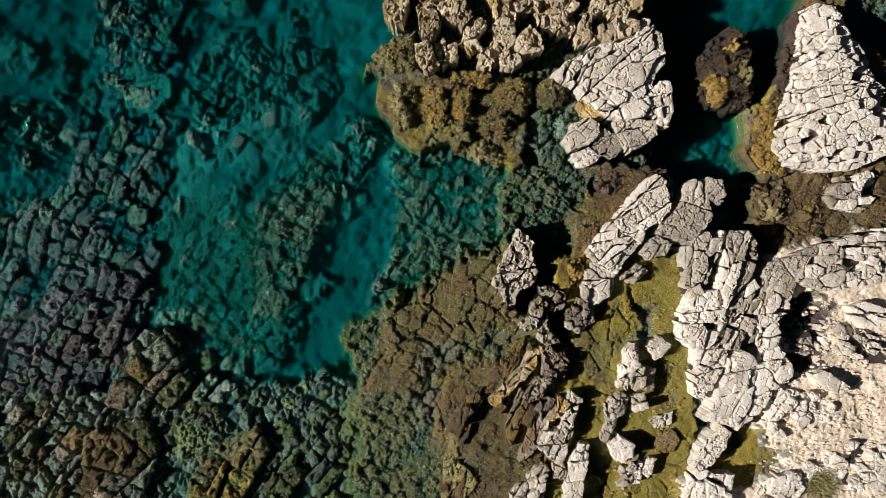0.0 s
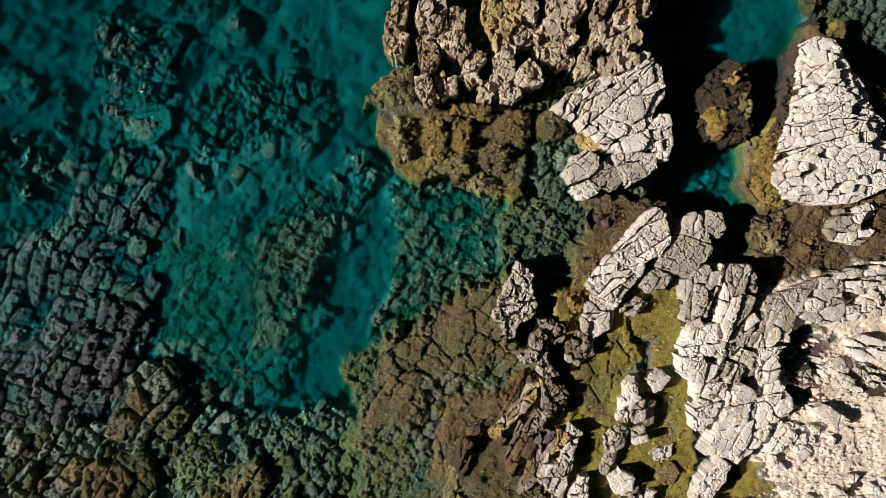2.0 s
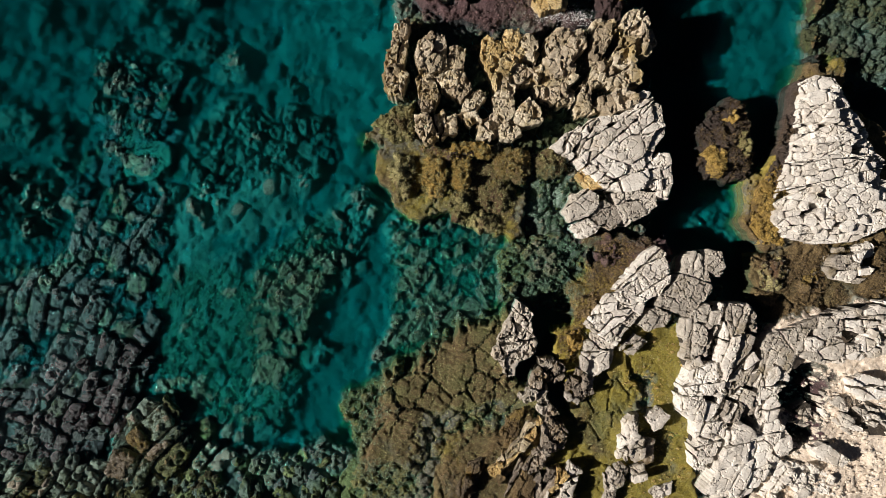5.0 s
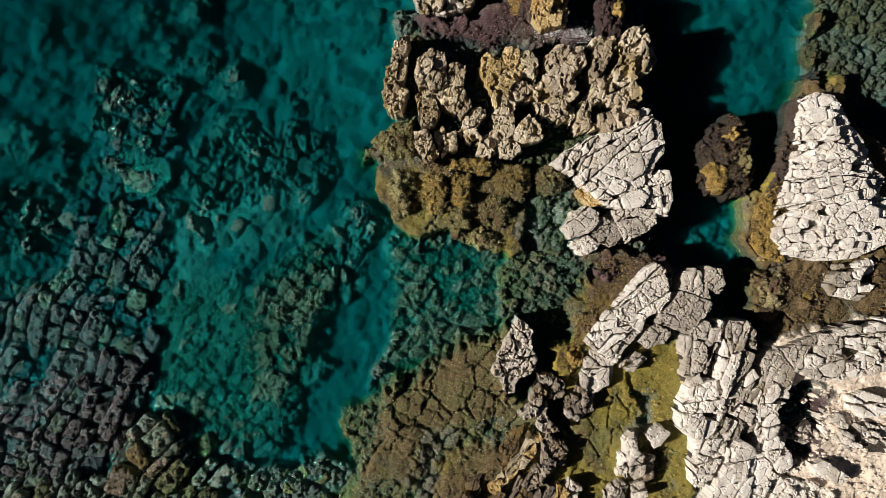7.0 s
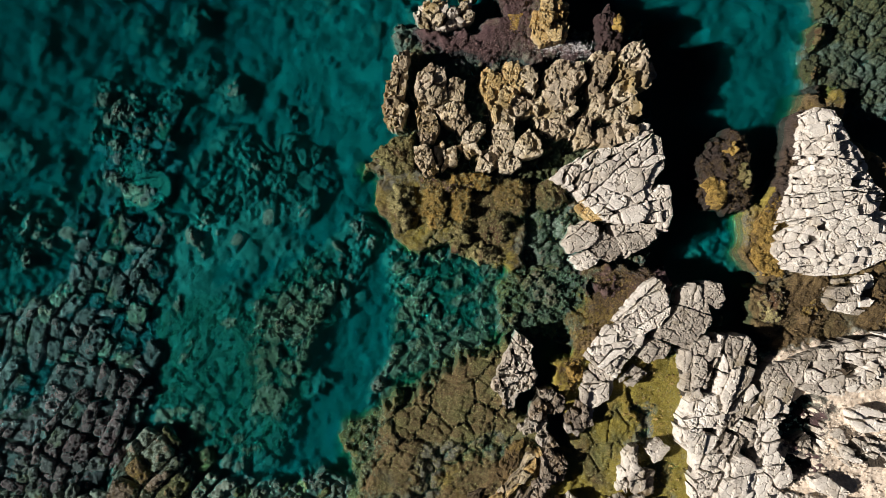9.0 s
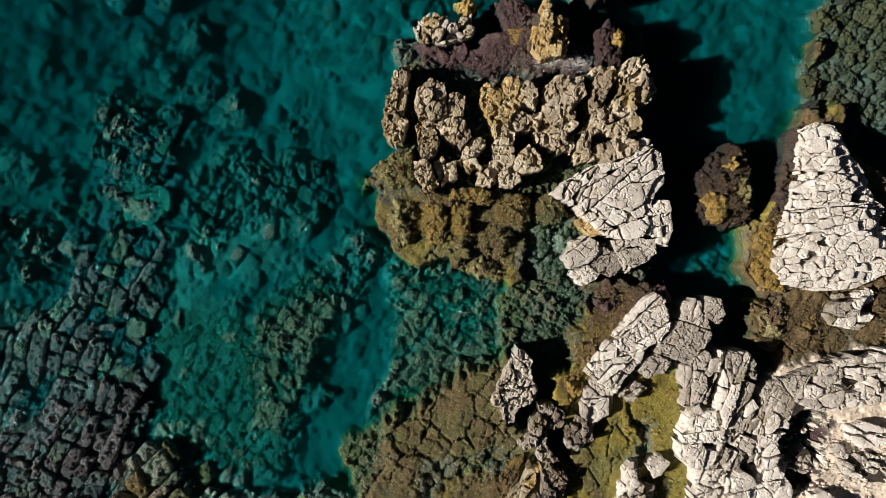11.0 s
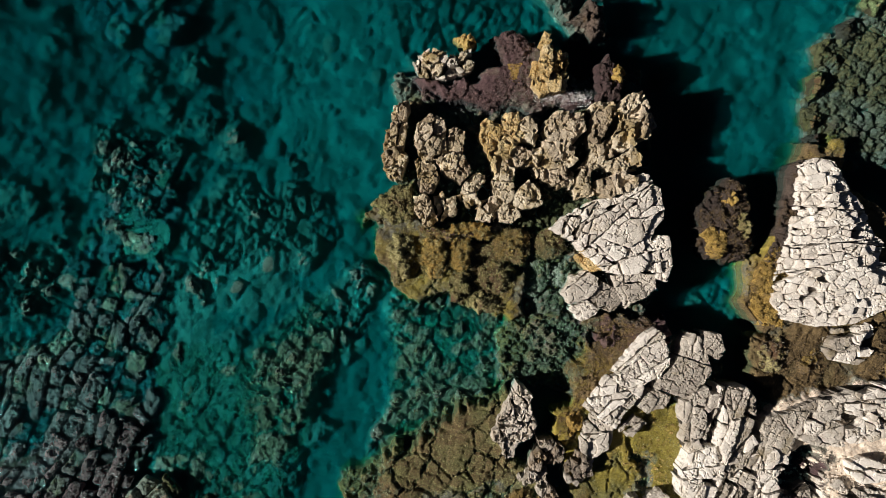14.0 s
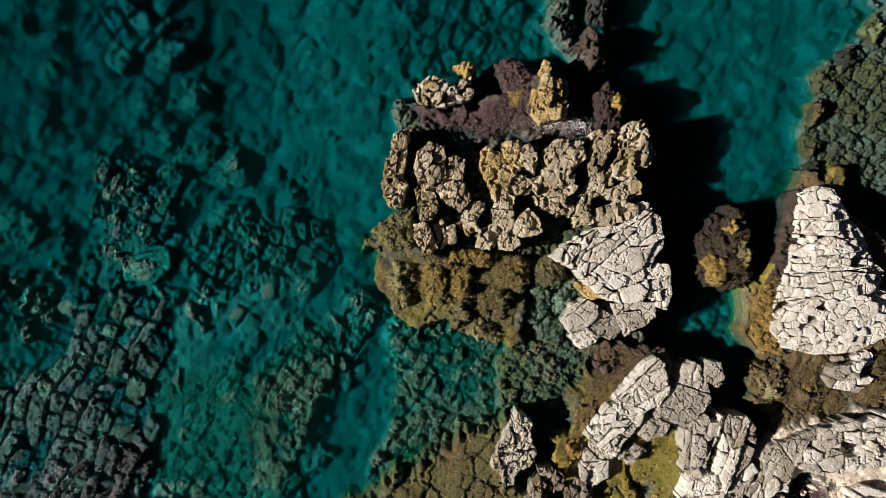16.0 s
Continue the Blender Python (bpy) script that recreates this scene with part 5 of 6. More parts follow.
rock([(6.15, -0.08), (6.36, 0.21), (6.64, 0.39), (7.06, 0.15), (6.95, -0.14), (6.40, -0.31)],
     0.44, 0.90, 1.3, 30, GREY, "small grey limestone block", "limestone_rock", seed=21, edge=0.2, rim=0.12, gap=0.020, relief=0.3)
rock([(4.37, -1.47), (4.46, -0.73), (4.70, -0.46), (5.33, -0.75), (5.33, -1.08), (5.16, -1.55), (4.70, -1.72)],
     0.40, 0.90, 1.4, 60, PALE_GREY, "grey limestone block below the long slab", "limestone_rock", seed=22, edge=0.2, rim=0.12, gap=0.020, relief=0.35,
     joints=[(4.42, -1.00, 5.32, -0.92)])
rock([(5.60, -0.89), (6.03, -0.48), (6.36, -0.68), (6.19, -0.93), (5.72, -1.18)],
     0.34, 0.40, 1.8, 50, GREY, "narrow grey limestone block", "limestone_rock", seed=23, edge=0.2, rim=0.12, gap=0.025, relief=0.4,
     joints=[(5.72, -1.01, 6.27, -0.58)])
rock([(2.36, 0.56), (2.78, 0.17), (2.74, -0.29), (2.91, -0.60), (2.84, -1.06), (2.32, -1.30), (2.20, -1.90), (1.93, -1.61), (1.81, -1.30), (1.57, -1.06), (1.74, -0.60), (2.12, 0.10)],
     0.50, 0.80, 1.6, 70, PALE_GREY, "grey upright limestone block at the water's edge", "limestone_rock", seed=24, edge=0.2, rim=0.12, gap=0.024, relief=0.45, vary=0.1, rough=0.06, pits=0.1, second=GREY, share=0.4, holes=0,
     joints=[(1.74, -0.77, 2.86, -0.56), (1.93, -1.33, 2.39, -1.06), (2.20, 0.17, 2.36, -0.68)])
rock([(2.40, -2.39), (2.75, -1.93), (3.00, -1.23), (3.39, -1.21), (3.77, -1.46), (3.71, -1.89), (3.29, -1.93), (3.25, -2.41), (3.62, -2.86), (3.29, -2.95), (2.75, -2.66)],
     0.44, 0.45, 1.5, 60, GREY, "dark grey broken limestone above the reef", "limestone_rock", seed=25, edge=0.2, rim=0.12, gap=0.026, relief=0.5, vary=0.12, rough=0.06, pits=0.1, second=RIB, share=0.5)
rock([(3.92, -2.02), (4.19, -1.59), (4.72, -1.77), (4.64, -2.25), (4.25, -2.58), (3.92, -2.42)],
     0.38, 0.40, 1.4, 60, RIB, "dark grey broken limestone above the reef", "limestone_rock", seed=26, edge=0.2, rim=0.12, gap=0.026, relief=0.5, vary=0.1, rough=0.06, second=GREY, share=0.4)
rock([(1.48, -4.68), (1.97, -4.19), (2.37, -3.75), (2.61, -3.30), (3.02, -3.14), (3.08, -3.55), (2.65, -3.91), (2.31, -4.26), (1.68, -4.90)],
     0.36, 0.40, 1.8, 50, TAN, "sunlit tan rim of a limestone ledge", "limestone_rock", seed=68, edge=0.2, rim=0.1, gap=0.024, relief=0.5, vary=0.1, rough=0.055, second=LICHEN, share=0.4)
rock([(3.08, -3.19), (3.48, -2.96), (3.87, -3.53), (3.74, -4.01), (3.34, -4.18), (3.14, -4.52), (2.69, -4.74), (2.52, -4.58), (3.10, -3.86)],
     0.50, 0.36, 1.6, 60, RIB, "dark grey ribbed limestone", "limestone_rock", seed=27, edge=0.2, rim=0.1, gap=0.024, relief=0.5, vary=0.1, rough=0.055, pits=0.1, holes=0.08,
     joints=[(3.12, -3.93, 3.72, -3.69)])
rock([(1.69, -4.96), (2.37, -4.31), (2.71, -4.83), (3.07, -5.19), (3.18, -5.60), (2.99, -6.16), (2.38, -6.65), (2.08, -6.00), (1.90, -5.35)],
     0.22, 0.30, 2.4, 58, BROWN, "brown ribbed limestone ledge under thin algae", "limestone_rock", seed=511, edge=0.2, rim=0.1, gap=0.024, relief=0.5, vary=0.07, rough=0.05, second=RIB, share=0.45, holes=0.1)
rock([(3.20, -5.54), (3.50, -5.15), (3.58, -4.67), (3.97, -4.50), (4.33, -4.75), (4.06, -5.30), (3.98, -5.86), (3.76, -6.59), (3.84, -7.08), (3.49, -7.08), (3.41, -6.59), (3.00, -6.12)],
     0.46, 0.34, 1.6, 62, PALE_GREY, "ribbed grey and ochre limestone ledge", "limestone_rock", seed=69, edge=0.2, rim=0.1, gap=0.024, relief=0.5, vary=0.1, rough=0.055, second=LICHEN, share=0.2, holes=0.05,
     joints=[(3.53, -5.18, 4.21, -4.90), (3.16, -5.70, 4.05, -5.46), (3.04, -6.10, 3.89, -6.02)])
rock([(2.74, -4.84), (3.15, -4.58), (3.50, -4.76), (3.47, -5.18), (3.18, -5.55), (3.08, -5.13)],
     0.34, 0.30, 2.2, 60, RIB, "low dark ribbed limestone ledge", "limestone_rock", seed=71, edge=0.2, rim=0.1, gap=0.024, relief=0.5, vary=0.1, rough=0.055, holes=0.1)
rock([(3.96, -6.57), (4.28, -6.13), (4.54, -6.17), (4.46, -6.73), (4.33, -7.22), (4.30, -8.26), (3.70, -8.26), (3.88, -7.07)],
     0.50, 0.50, 2.2, 68, PALE_GREY, "narrow white limestone rib", "limestone_rock", seed=31, edge=0.2, rim=0.1, gap=0.024, relief=0.3, vary=0.05, second=WHITE, share=0.5, group="limestone ribs",
     joints=[(4.00, -6.65, 4.44, -6.57), (3.88, -7.22, 4.32, -7.14)])
rock([(2.11, -7.66), (2.61, -7.11), (3.09, -6.77), (3.27, -6.93), (3.22, -7.33), (3.05, -8.30), (2.13, -8.30)],
     0.38, 0.40, 1.8, 55, PALE_GREY, "pale grey ribbed limestone ledge", "limestone_rock", seed=32, edge=0.2, rim=0.1, gap=0.024, relief=0.5, vary=0.1, rough=0.055, second=RIB, share=0.3,
     joints=[(2.37, -7.41, 3.22, -7.01)])
rock([(5.25, -6.16), (5.51, -5.88), (5.93, -6.12), (5.93, -6.38), (5.59, -6.70), (5.33, -6.51)],
     0.40, 0.90, 1.2, 60, WHITE, "small pale limestone boulder", "boulder", seed=33, edge=0.2, rim=0.1, gap=0.014, relief=0.3,
     joints=[(5.51, -5.88, 5.63, -6.68)])
rock([(5.43, -7.37), (5.61, -6.88), (6.11, -6.54), (6.00, -7.13), (5.62, -7.40)],
     0.32, 0.35, 1.8, 65, GREY, "thin upright limestone ribs", "limestone_rock", seed=34, edge=0.2, rim=0.1, gap=0.024, relief=0.4, group="limestone ribs",
     joints=[(5.53, -7.27, 6.05, -6.70)])
rock([(5.98, -7.29), (6.10, -6.75), (6.24, -6.79), (6.15, -7.29)],
     0.30, 0.60, 1.8, 75, WHITE, "thin white limestone rib", "limestone_rock", seed=76, edge=0.2, rim=0.1, gap=0.024, relief=0.3, group="limestone ribs")
rock([(6.26, -6.97), (6.42, -6.63), (6.64, -6.63), (6.44, -7.13)],
     0.30, 0.50, 1.8, 70, WHITE, "thin white limestone rib", "limestone_rock", seed=77, edge=0.2, rim=0.1, gap=0.024, relief=0.3, group="limestone ribs")
rock([(5.50, -4.27), (5.58, -3.53), (5.74, -2.97), (6.08, -2.97), (6.04, -3.53), (6.32, -3.70), (6.24, -4.26), (5.88, -4.44), (5.50, -4.52)],
     0.44, 0.36, 1.7, 75, PALE_GREY, "pale grey limestone rib in the algae pool", "limestone_rock", seed=28, edge=0.2, rim=0.1, gap=0.024, relief=0.5, vary=0.1, rough=0.055, second=WHITE, share=0.35, holes=0.06,
     joints=[(5.58, -3.53, 6.06, -3.45), (5.54, -4.02, 6.26, -3.94), (5.86, -3.61, 5.74, -4.42)])
rock([(5.11, -4.85), (5.52, -4.54), (5.78, -4.69), (5.62, -5.16), (5.28, -5.29), (5.11, -5.18)],
     0.36, 0.40, 1.4, 60, GREY, "broken grey limestone rib in the algae pool", "limestone_rock", seed=97, edge=0.2, rim=0.1, gap=0.024, relief=0.5, vary=0.1, rough=0.055, second=PALE_GREY, share=0.5,
     joints=[(5.20, -5.24, 5.68, -4.68)])
rock([(4.97, -5.92), (5.13, -5.35), (5.45, -5.27), (5.31, -5.66), (5.13, -6.00)],
     0.30, 0.40, 1.5, 65, GREY, "thin broken limestone rib in the algae pool", "limestone_rock", seed=98, edge=0.2, rim=0.1, gap=0.024, relief=0.5, vary=0.1, rough=0.055)
rock([(5.93, -4.62), (6.35, -4.52), (6.35, -4.92), (6.01, -5.05)],
     0.34, 0.40, 1.3, 60, PALE_GREY, "small white limestone lump", "limestone_rock", seed=73, edge=0.2, rim=0.1, gap=0.024, relief=0.35,
     joints=[(5.97, -4.84, 6.35, -4.72)])
rock([(6.37, -3.77), (6.62, -3.81), (6.57, -4.38), (6.36, -4.46)],
     0.24, 0.30, 1.5, 75, RIB, "small dark limestone by the pool", "limestone_rock", seed=74, edge=0.2, rim=0.1, gap=0.024, relief=0.5, vary=0.1, rough=0.055)
rock([(6.56, -5.45), (6.75, -5.29), (6.95, -5.27), (6.91, -5.56), (6.69, -5.61)],
     0.22, 0.40, 1.2, 10, WHITE, "white limestone fragment in the pool", "limestone_rock", seed=35, edge=0.2, rim=0.1, gap=0.024, relief=0.3)
rock([(6.98, -5.29), (7.19, -5.21), (7.17, -5.45), (7.00, -5.52)],
     0.22, 0.50, 1.2, 10, WHITE, "white limestone fragment in the pool", "limestone_rock", seed=78, edge=0.2, rim=0.1, gap=0.024, relief=0.3)
rock([(6.39, -3.04), (6.71, -2.77), (7.07, -2.99), (6.87, -3.30), (6.63, -3.42)],
     0.42, 0.90, 1.2, 40, WHITE, "small white boulder in the algae pool", "boulder", seed=29, edge=0.2, rim=0.1, gap=0.014, relief=0.3)
rock([(0.46, -4.62), (1.20, -4.41), (1.10, -5.56), (0.74, -6.29), (0.35, -5.74)], 0.3, 0.25, 3.0, 62, DARK, "dark ribbed rock at the edge of the reef", seed=70, vary=0.12, rough=0.06)
rock([(0.11, -5.68), (0.82, -6.40), (1.18, -7.11), (1.18, -8.89), (-0.07, -8.89)], 0.08, 0.4, 2.0, 58, OLIVE, "olive ribbed ledge at the edge of the reef", seed=512, second=BROWN, share=0.4, vary=0.08, rim=0.1, holes=0.12, rough=0.06)
rock([(1.71, -3.81), (2.15, -3.01), (2.51, -2.83), (2.38, -3.54), (1.97, -4.25)], 0.12, 0.35, 1.8, 58, BROWN, "brown algae-coated ledge above the reef", seed=515, vary=0.06, rim=0.1, rough=0.07)
rock([(6.79, -5.94), (7.22, -5.71), (7.43, -6.03), (7.22, -6.38), (6.83, -6.30)], 0.1, 1.0, 1.2, 10, BROWN, "low brown rock in the algae pool", seed=79)
# the shore ridge
rock([(7.51, 0.09), (7.99, 0.40), (8.47, 0.51), (8.34, -0.43), (7.95, -0.91), (8.17, -1.17), (7.60, -1.52), (7.45, -1.13), (7.56, -0.87), (7.43, -0.52)],
     0.80, 0.50, 1.6, 66, PALE_GREY, "weathered limestone ridge stained olive at the top", seed=36, edge=0.25, rim=0.15, gap=0.02, relief=0.24, wild=0.3, vary=0.06, second=GREY, share=0.3,
     joints=[(7.51, -0.52, 8.34, -0.43), (7.73, 0.22, 7.60, -1.48)])
rock([(8.56, 0.51), (8.88, 0.48), (9.27, 0.53), (9.49, 0.31), (9.63, -0.25), (9.44, -0.78), (9.70, -1.21), (9.72, -1.56), (8.70, -1.82), (8.53, -1.23), (8.14, -1.12), (7.98, -0.91), (8.36, -0.45)],
     0.88, 0.24, 3.2, 66, GREY, "grey limestone ridge with upright ribs", seed=80, edge=0.25, rim=0.15, gap=0.036, relief=0.24, wild=0.3, vary=0.13, second=WHITE, share=0.5,
     joints=[(8.57, -1.12, 9.10, 0.18), (8.92, -1.12, 9.36, 0.27)])
rock([(7.50, -1.82), (7.59, -1.54), (8.50, -1.23), (8.70, -1.84), (8.54, -2.43), (8.15, -3.04), (7.63, -3.04), (7.37, -2.78), (7.28, -2.17)],
     0.84, 0.55, 1.4, 66, WHITE, "white limestone ridge with ribbed joints above the pool", seed=81, edge=0.25, rim=0.15, gap=0.02, relief=0.24, wild=0.3, vary=0.03,
     joints=[(7.28, -2.01, 8.72, -1.82), (7.76, -2.27, 8.72, -2.30), (7.37, -2.78, 7.98, -2.21), (7.67, -3.04, 7.98, -2.34)])
rock([(8.77, -1.86), (9.76, -1.60), (9.79, -2.44), (9.66, -2.79), (9.05, -3.05), (8.22, -3.06), (8.59, -2.45)],
     0.78, 0.20, 3.0, 66, GREY, "broken grey limestone ribs on the ridge", seed=82, edge=0.25, rim=0.15, gap=0.036, relief=0.24, wild=0.3, vary=0.1, second=WHITE, share=0.45, holes=0.08,
     joints=[(8.52, -3.05, 8.96, -1.83), (8.83, -3.05, 9.40, -1.74)])
rock([(7.83, -3.14), (8.62, -3.12), (8.71, -3.27), (8.45, -3.84), (8.18, -4.36), (8.01, -4.63), (7.75, -4.45), (7.73, -3.84), (7.79, -3.49)],
     0.75, 0.70, 1.5, 62, WHITE, "white limestone shore block above the pool", seed=84, edge=0.25, rim=0.15, gap=0.02, relief=0.24, wild=0.3, vary=0.04,
     joints=[(7.73, -3.88, 8.53, -3.66), (8.14, -3.14, 7.75, -3.84)])
rock([(8.79, -3.30), (9.18, -3.17), (9.53, -3.38), (9.57, -3.82), (9.36, -4.86), (8.92, -5.38), (8.05, -5.21), (8.23, -4.95), (8.40, -4.51), (8.66, -3.82)],
     0.88, 1.10, 1.8, 65, WHITE, "smooth white limestone shore rock with few joints", seed=37, edge=0.25, rim=0.15, gap=0.02, relief=0.24, wild=0.3, vary=0.025,
     joints=[(8.79, -3.82, 9.55, -3.64), (8.36, -4.56, 9.44, -4.21)])
rock([(9.69, -3.30), (9.80, -1.91), (10.16, -1.17), (10.69, -1.82), (10.30, -2.26), (10.43, -3.13), (10.69, -3.65), (10.60, -4.09), (10.16, -4.35), (9.73, -4.96), (9.07, -5.50), (9.43, -4.89), (9.66, -3.87)],
     0.82, 0.50, 1.6, 62, WHITE, "cracked white limestone along the shore", seed=85, edge=0.25, rim=0.15, gap=0.02, relief=0.24, wild=0.3, vary=0.05,
     joints=[(9.77, -2.08, 10.51, -2.00), (9.73, -2.78, 10.38, -2.69), (9.69, -3.48, 10.56, -3.30), (9.55, -4.52, 10.34, -4.18)])
rock([(9.88, -0.69), (10.14, -0.43), (10.71, -0.26), (11.23, -0.27), (10.98, -0.69), (10.84, -1.04), (10.62, -1.56), (10.23, -1.23), (9.88, -1.87), (9.79, -1.48)],
     0.78, 1.50, 1.5, 60, GREY, "smooth grey limestone face stained olive", "limestone_rock", seed=86, edge=0.25, rim=0.12, gap=0.020, relief=0.24, vary=0.03,
     joints=[(10.36, -0.39, 10.84, -1.04)])
rock([(10.68, -0.22), (11.81, 0.22), (12.09, 0.29), (12.25, -0.24), (11.72, -0.59), (11.24, -0.24)],
     0.84, 0.50, 1.6, 20, GREY, "smooth grey limestone rim sloping to the water", "limestone_rock", seed=96, edge=0.25, rim=0.12, gap=0.020, relief=0.24, vary=0.05, second=PALE_GREY, share=0.4,
     joints=[(11.24, -0.24, 12.07, 0.09)])
rock([(12.03, 0.32), (13.44, 0.60), (14.77, 0.79), (14.77, -0.06), (13.44, -0.08), (12.35, -0.17), (12.19, -0.24)],
     0.98, 0.50, 1.6, 10, WHITE, "bedded white limestone at the top of the shore", "limestone_rock", seed=39, edge=0.25, rim=0.12, gap=0.05, relief=0.24, vary=0.06, second=PALE_GREY, share=0.3,
     joints=[(12.00, 0.08, 14.77, 0.35), (12.78, 0.44, 12.86, -0.12), (13.73, 0.61, 13.82, -0.06)])
rock([(11.18, -0.31), (11.70, -0.64), (12.24, -0.30), (12.40, -0.22), (13.50, -0.13), (14.83, -0.11), (14.83, -0.99), (13.50, -1.00), (12.40, -1.23), (11.70, -1.28), (11.01, -1.05), (10.83, -1.02), (10.96, -0.71)],
     0.88, 0.42, 1.5, 12, WHITE, "cracked pale limestone shore", "limestone_rock", seed=38, edge=0.25, rim=0.12, gap=0.028, relief=0.24, vary=0.06, second=PALE_GREY, share=0.5,
     joints=[(11.01, -0.73, 12.92, -0.79), (12.05, -0.43, 13.50, -0.53), (12.27, -0.30, 12.33, -1.21), (12.85, -0.17, 12.92, -0.95), (13.27, -0.13, 13.37, -1.00)])
rock([(12.52, -1.82), (12.94, -1.63), (13.52, -1.84), (14.33, -1.99), (14.33, -2.43), (13.52, -2.30), (12.94, -2.41), (12.55, -2.10)],
     0.85, 0.80, 1.9, -15, WHITE, "white limestone slab lying in the gravel", "limestone_slab", seed=88, edge=0.25, rim=0.12, gap=0.020, relief=0.24, vary=0.04,
     joints=[(12.52, -1.95, 13.52, -2.08)])
rock([(11.38, -3.88), (11.70, -3.76), (12.40, -4.23), (12.19, -4.41), (11.52, -4.20)], 0.82, 0.8, 2.6, -25, WHITE, "white limestone slab over a hollow", "limestone_slab", seed=89, rim=0.12, vary=0.03)
rock([(11.19, -4.38), (11.72, -4.56), (12.07, -4.82), (11.93, -5.35), (11.28, -5.17)], 0.7, 0.4, 1.4, -20, WHITE, "broken pale limestone in the gravel", seed=90, rim=0.2, holes=0.15)
rock([(11.03, -2.85), (11.42, -2.63), (11.59, -3.02), (11.33, -3.34), (11.03, -3.20)], 0.5, 0.5, 1.3, 60, GREY, "grey limestone block in a dark hollow", seed=91)
rock([(7.76, -6.75), (7.97, -6.16), (8.57, -5.52), (8.85, -5.71), (8.68, -6.16), (8.32, -6.61), (7.97, -6.86)], 0.6, 1.2, 2.0, 55, WHITE, "white limestone slab beside the shore pool", "limestone_slab", seed=40, rim=0.15, vary=0.03)
rock([(7.57, -7.41), (7.78, -6.85), (8.13, -6.85), (8.41, -6.99), (8.94, -6.99), (8.83, -7.55), (9.01, -8.78), (7.25, -8.78)], 0.72, 0.8, 1.4, 65, WHITE, "white limestone block by the shore pool", seed=41, rim=0.15, vary=0.05)
rock([(9.71, -7.59), (9.97, -7.20), (10.85, -6.75), (11.27, -6.59), (11.77, -6.85), (11.29, -7.20), (10.89, -7.73), (10.85, -8.79), (9.53, -8.79)], 0.65, 0.5, 1.5, 40, WHITE, "broken white limestone at the edge of the gravel", seed=42, rim=0.2)
rock([(11.99, 2.05), (12.49, 2.25), (13.28, 2.18), (13.20, 1.70), (13.46, 1.61), (13.11, 1.17), (12.31, 1.22), (12.03, 1.61)], 0.5, 0.4, 1.5, 15, GREY, "pale limestone knob on the brown ledge", seed=43, second=WHITE, share=0.4)
rock([(12.93, 2.28), (13.46, 2.42), (13.58, 2.05), (13.20, 1.93)], 0.5, 0.4, 1.5, 15, WHITE, "small white limestone knob on the brown ledge", seed=92)


rock([(10.00, -4.38), (10.75, -4.35), (11.40, -4.65), (11.28, -5.35), (10.75, -5.83), (10.17, -5.79), (10.00, -5.35)], 0.70, 0.3, 1.5, 50, WHITE, "broken pale limestone in the gravel", seed=93, rim=0.2, vary=0.12, holes=0.2)
rock([(11.71, -2.09), (12.94, -2.36), (14.34, -2.97), (14.34, -3.67), (12.59, -3.50), (11.79, -2.94)], 0.60, 0.24, 1.5, -28, PALE_GREY, "low streaked limestone in the gravel", seed=94, rim=0.2, vary=0.1, holes=0.3, second=WHITE, share=0.5)
rock([(11.90, -6.32), (12.60, -5.97), (13.66, -6.14), (14.36, -6.85), (13.66, -7.55), (12.43, -7.37)], 0.62, 0.32, 1.5, -20, WHITE, "low broken limestone in the gravel", seed=95, rim=0.15, vary=0.1, holes=0.25)


# ---- loose stones, tufts of algae, grass and foam ----
def scattered(name, spots, shape, material, label, category):
    """Many small pieces of one kind in one mesh; shape gives the corners and faces of a piece at a spot."""
    corners, faces = [], []
    for spot in spots:
        c, f = shape(*spot)
        faces += [tuple(k + len(corners) for k in g) for g in f]
        corners += c
    me = bpy.data.meshes.new(name)
    me.from_pydata(corners, [], faces)
    me.materials.append(material)
    return tagged(new(name, me), label, category, kind="stuff")


RNG = random.Random(5)
SHINGLE = rock_material("shore_shingle", (0.42, 0.34, 0.26), (0.72, 0.63, 0.53), (0.86, 0.80, 0.71), (0.60, 0.49, 0.38), 0.35, 0.3)


def stone(x, y, z, r):
    """A small angular stone: a jittered block with chamfered top."""
    a = RNG.uniform(0, 6.28)
    low = [(x + r * RNG.uniform(0.8, 1.2) * math.cos(a + k * 1.26), y + 0.75 * r * RNG.uniform(0.8, 1.2) * math.sin(a + k * 1.26), z - 0.4 * r) for k in range(5)]
    high = [(x + (px - x) * 0.62 + RNG.uniform(-0.1, 0.1) * r, y + (py - y) * 0.62, z + r * RNG.uniform(0.35, 0.75)) for px, py, _ in low]
    return low + high, [(k, (k + 1) % 5, 5 + (k + 1) % 5, 5 + k) for k in range(5)] + [(5, 6, 7, 8, 9)]


def blade_material(name, low, high, rough=0.7):
    m, n, l, b = nodes_of(name)
    g = n.new("ShaderNodeNewGeometry")
    l.new(ramp_node(n, l, g.outputs["Random Per Island"], [(0.0, low), (0.7, tuple(0.35 * a + 0.65 * b for a, b in zip(high, low))), (1.0, high)]), b.inputs["Base Color"])
    b.inputs["Roughness"].default_value = rough
    return m


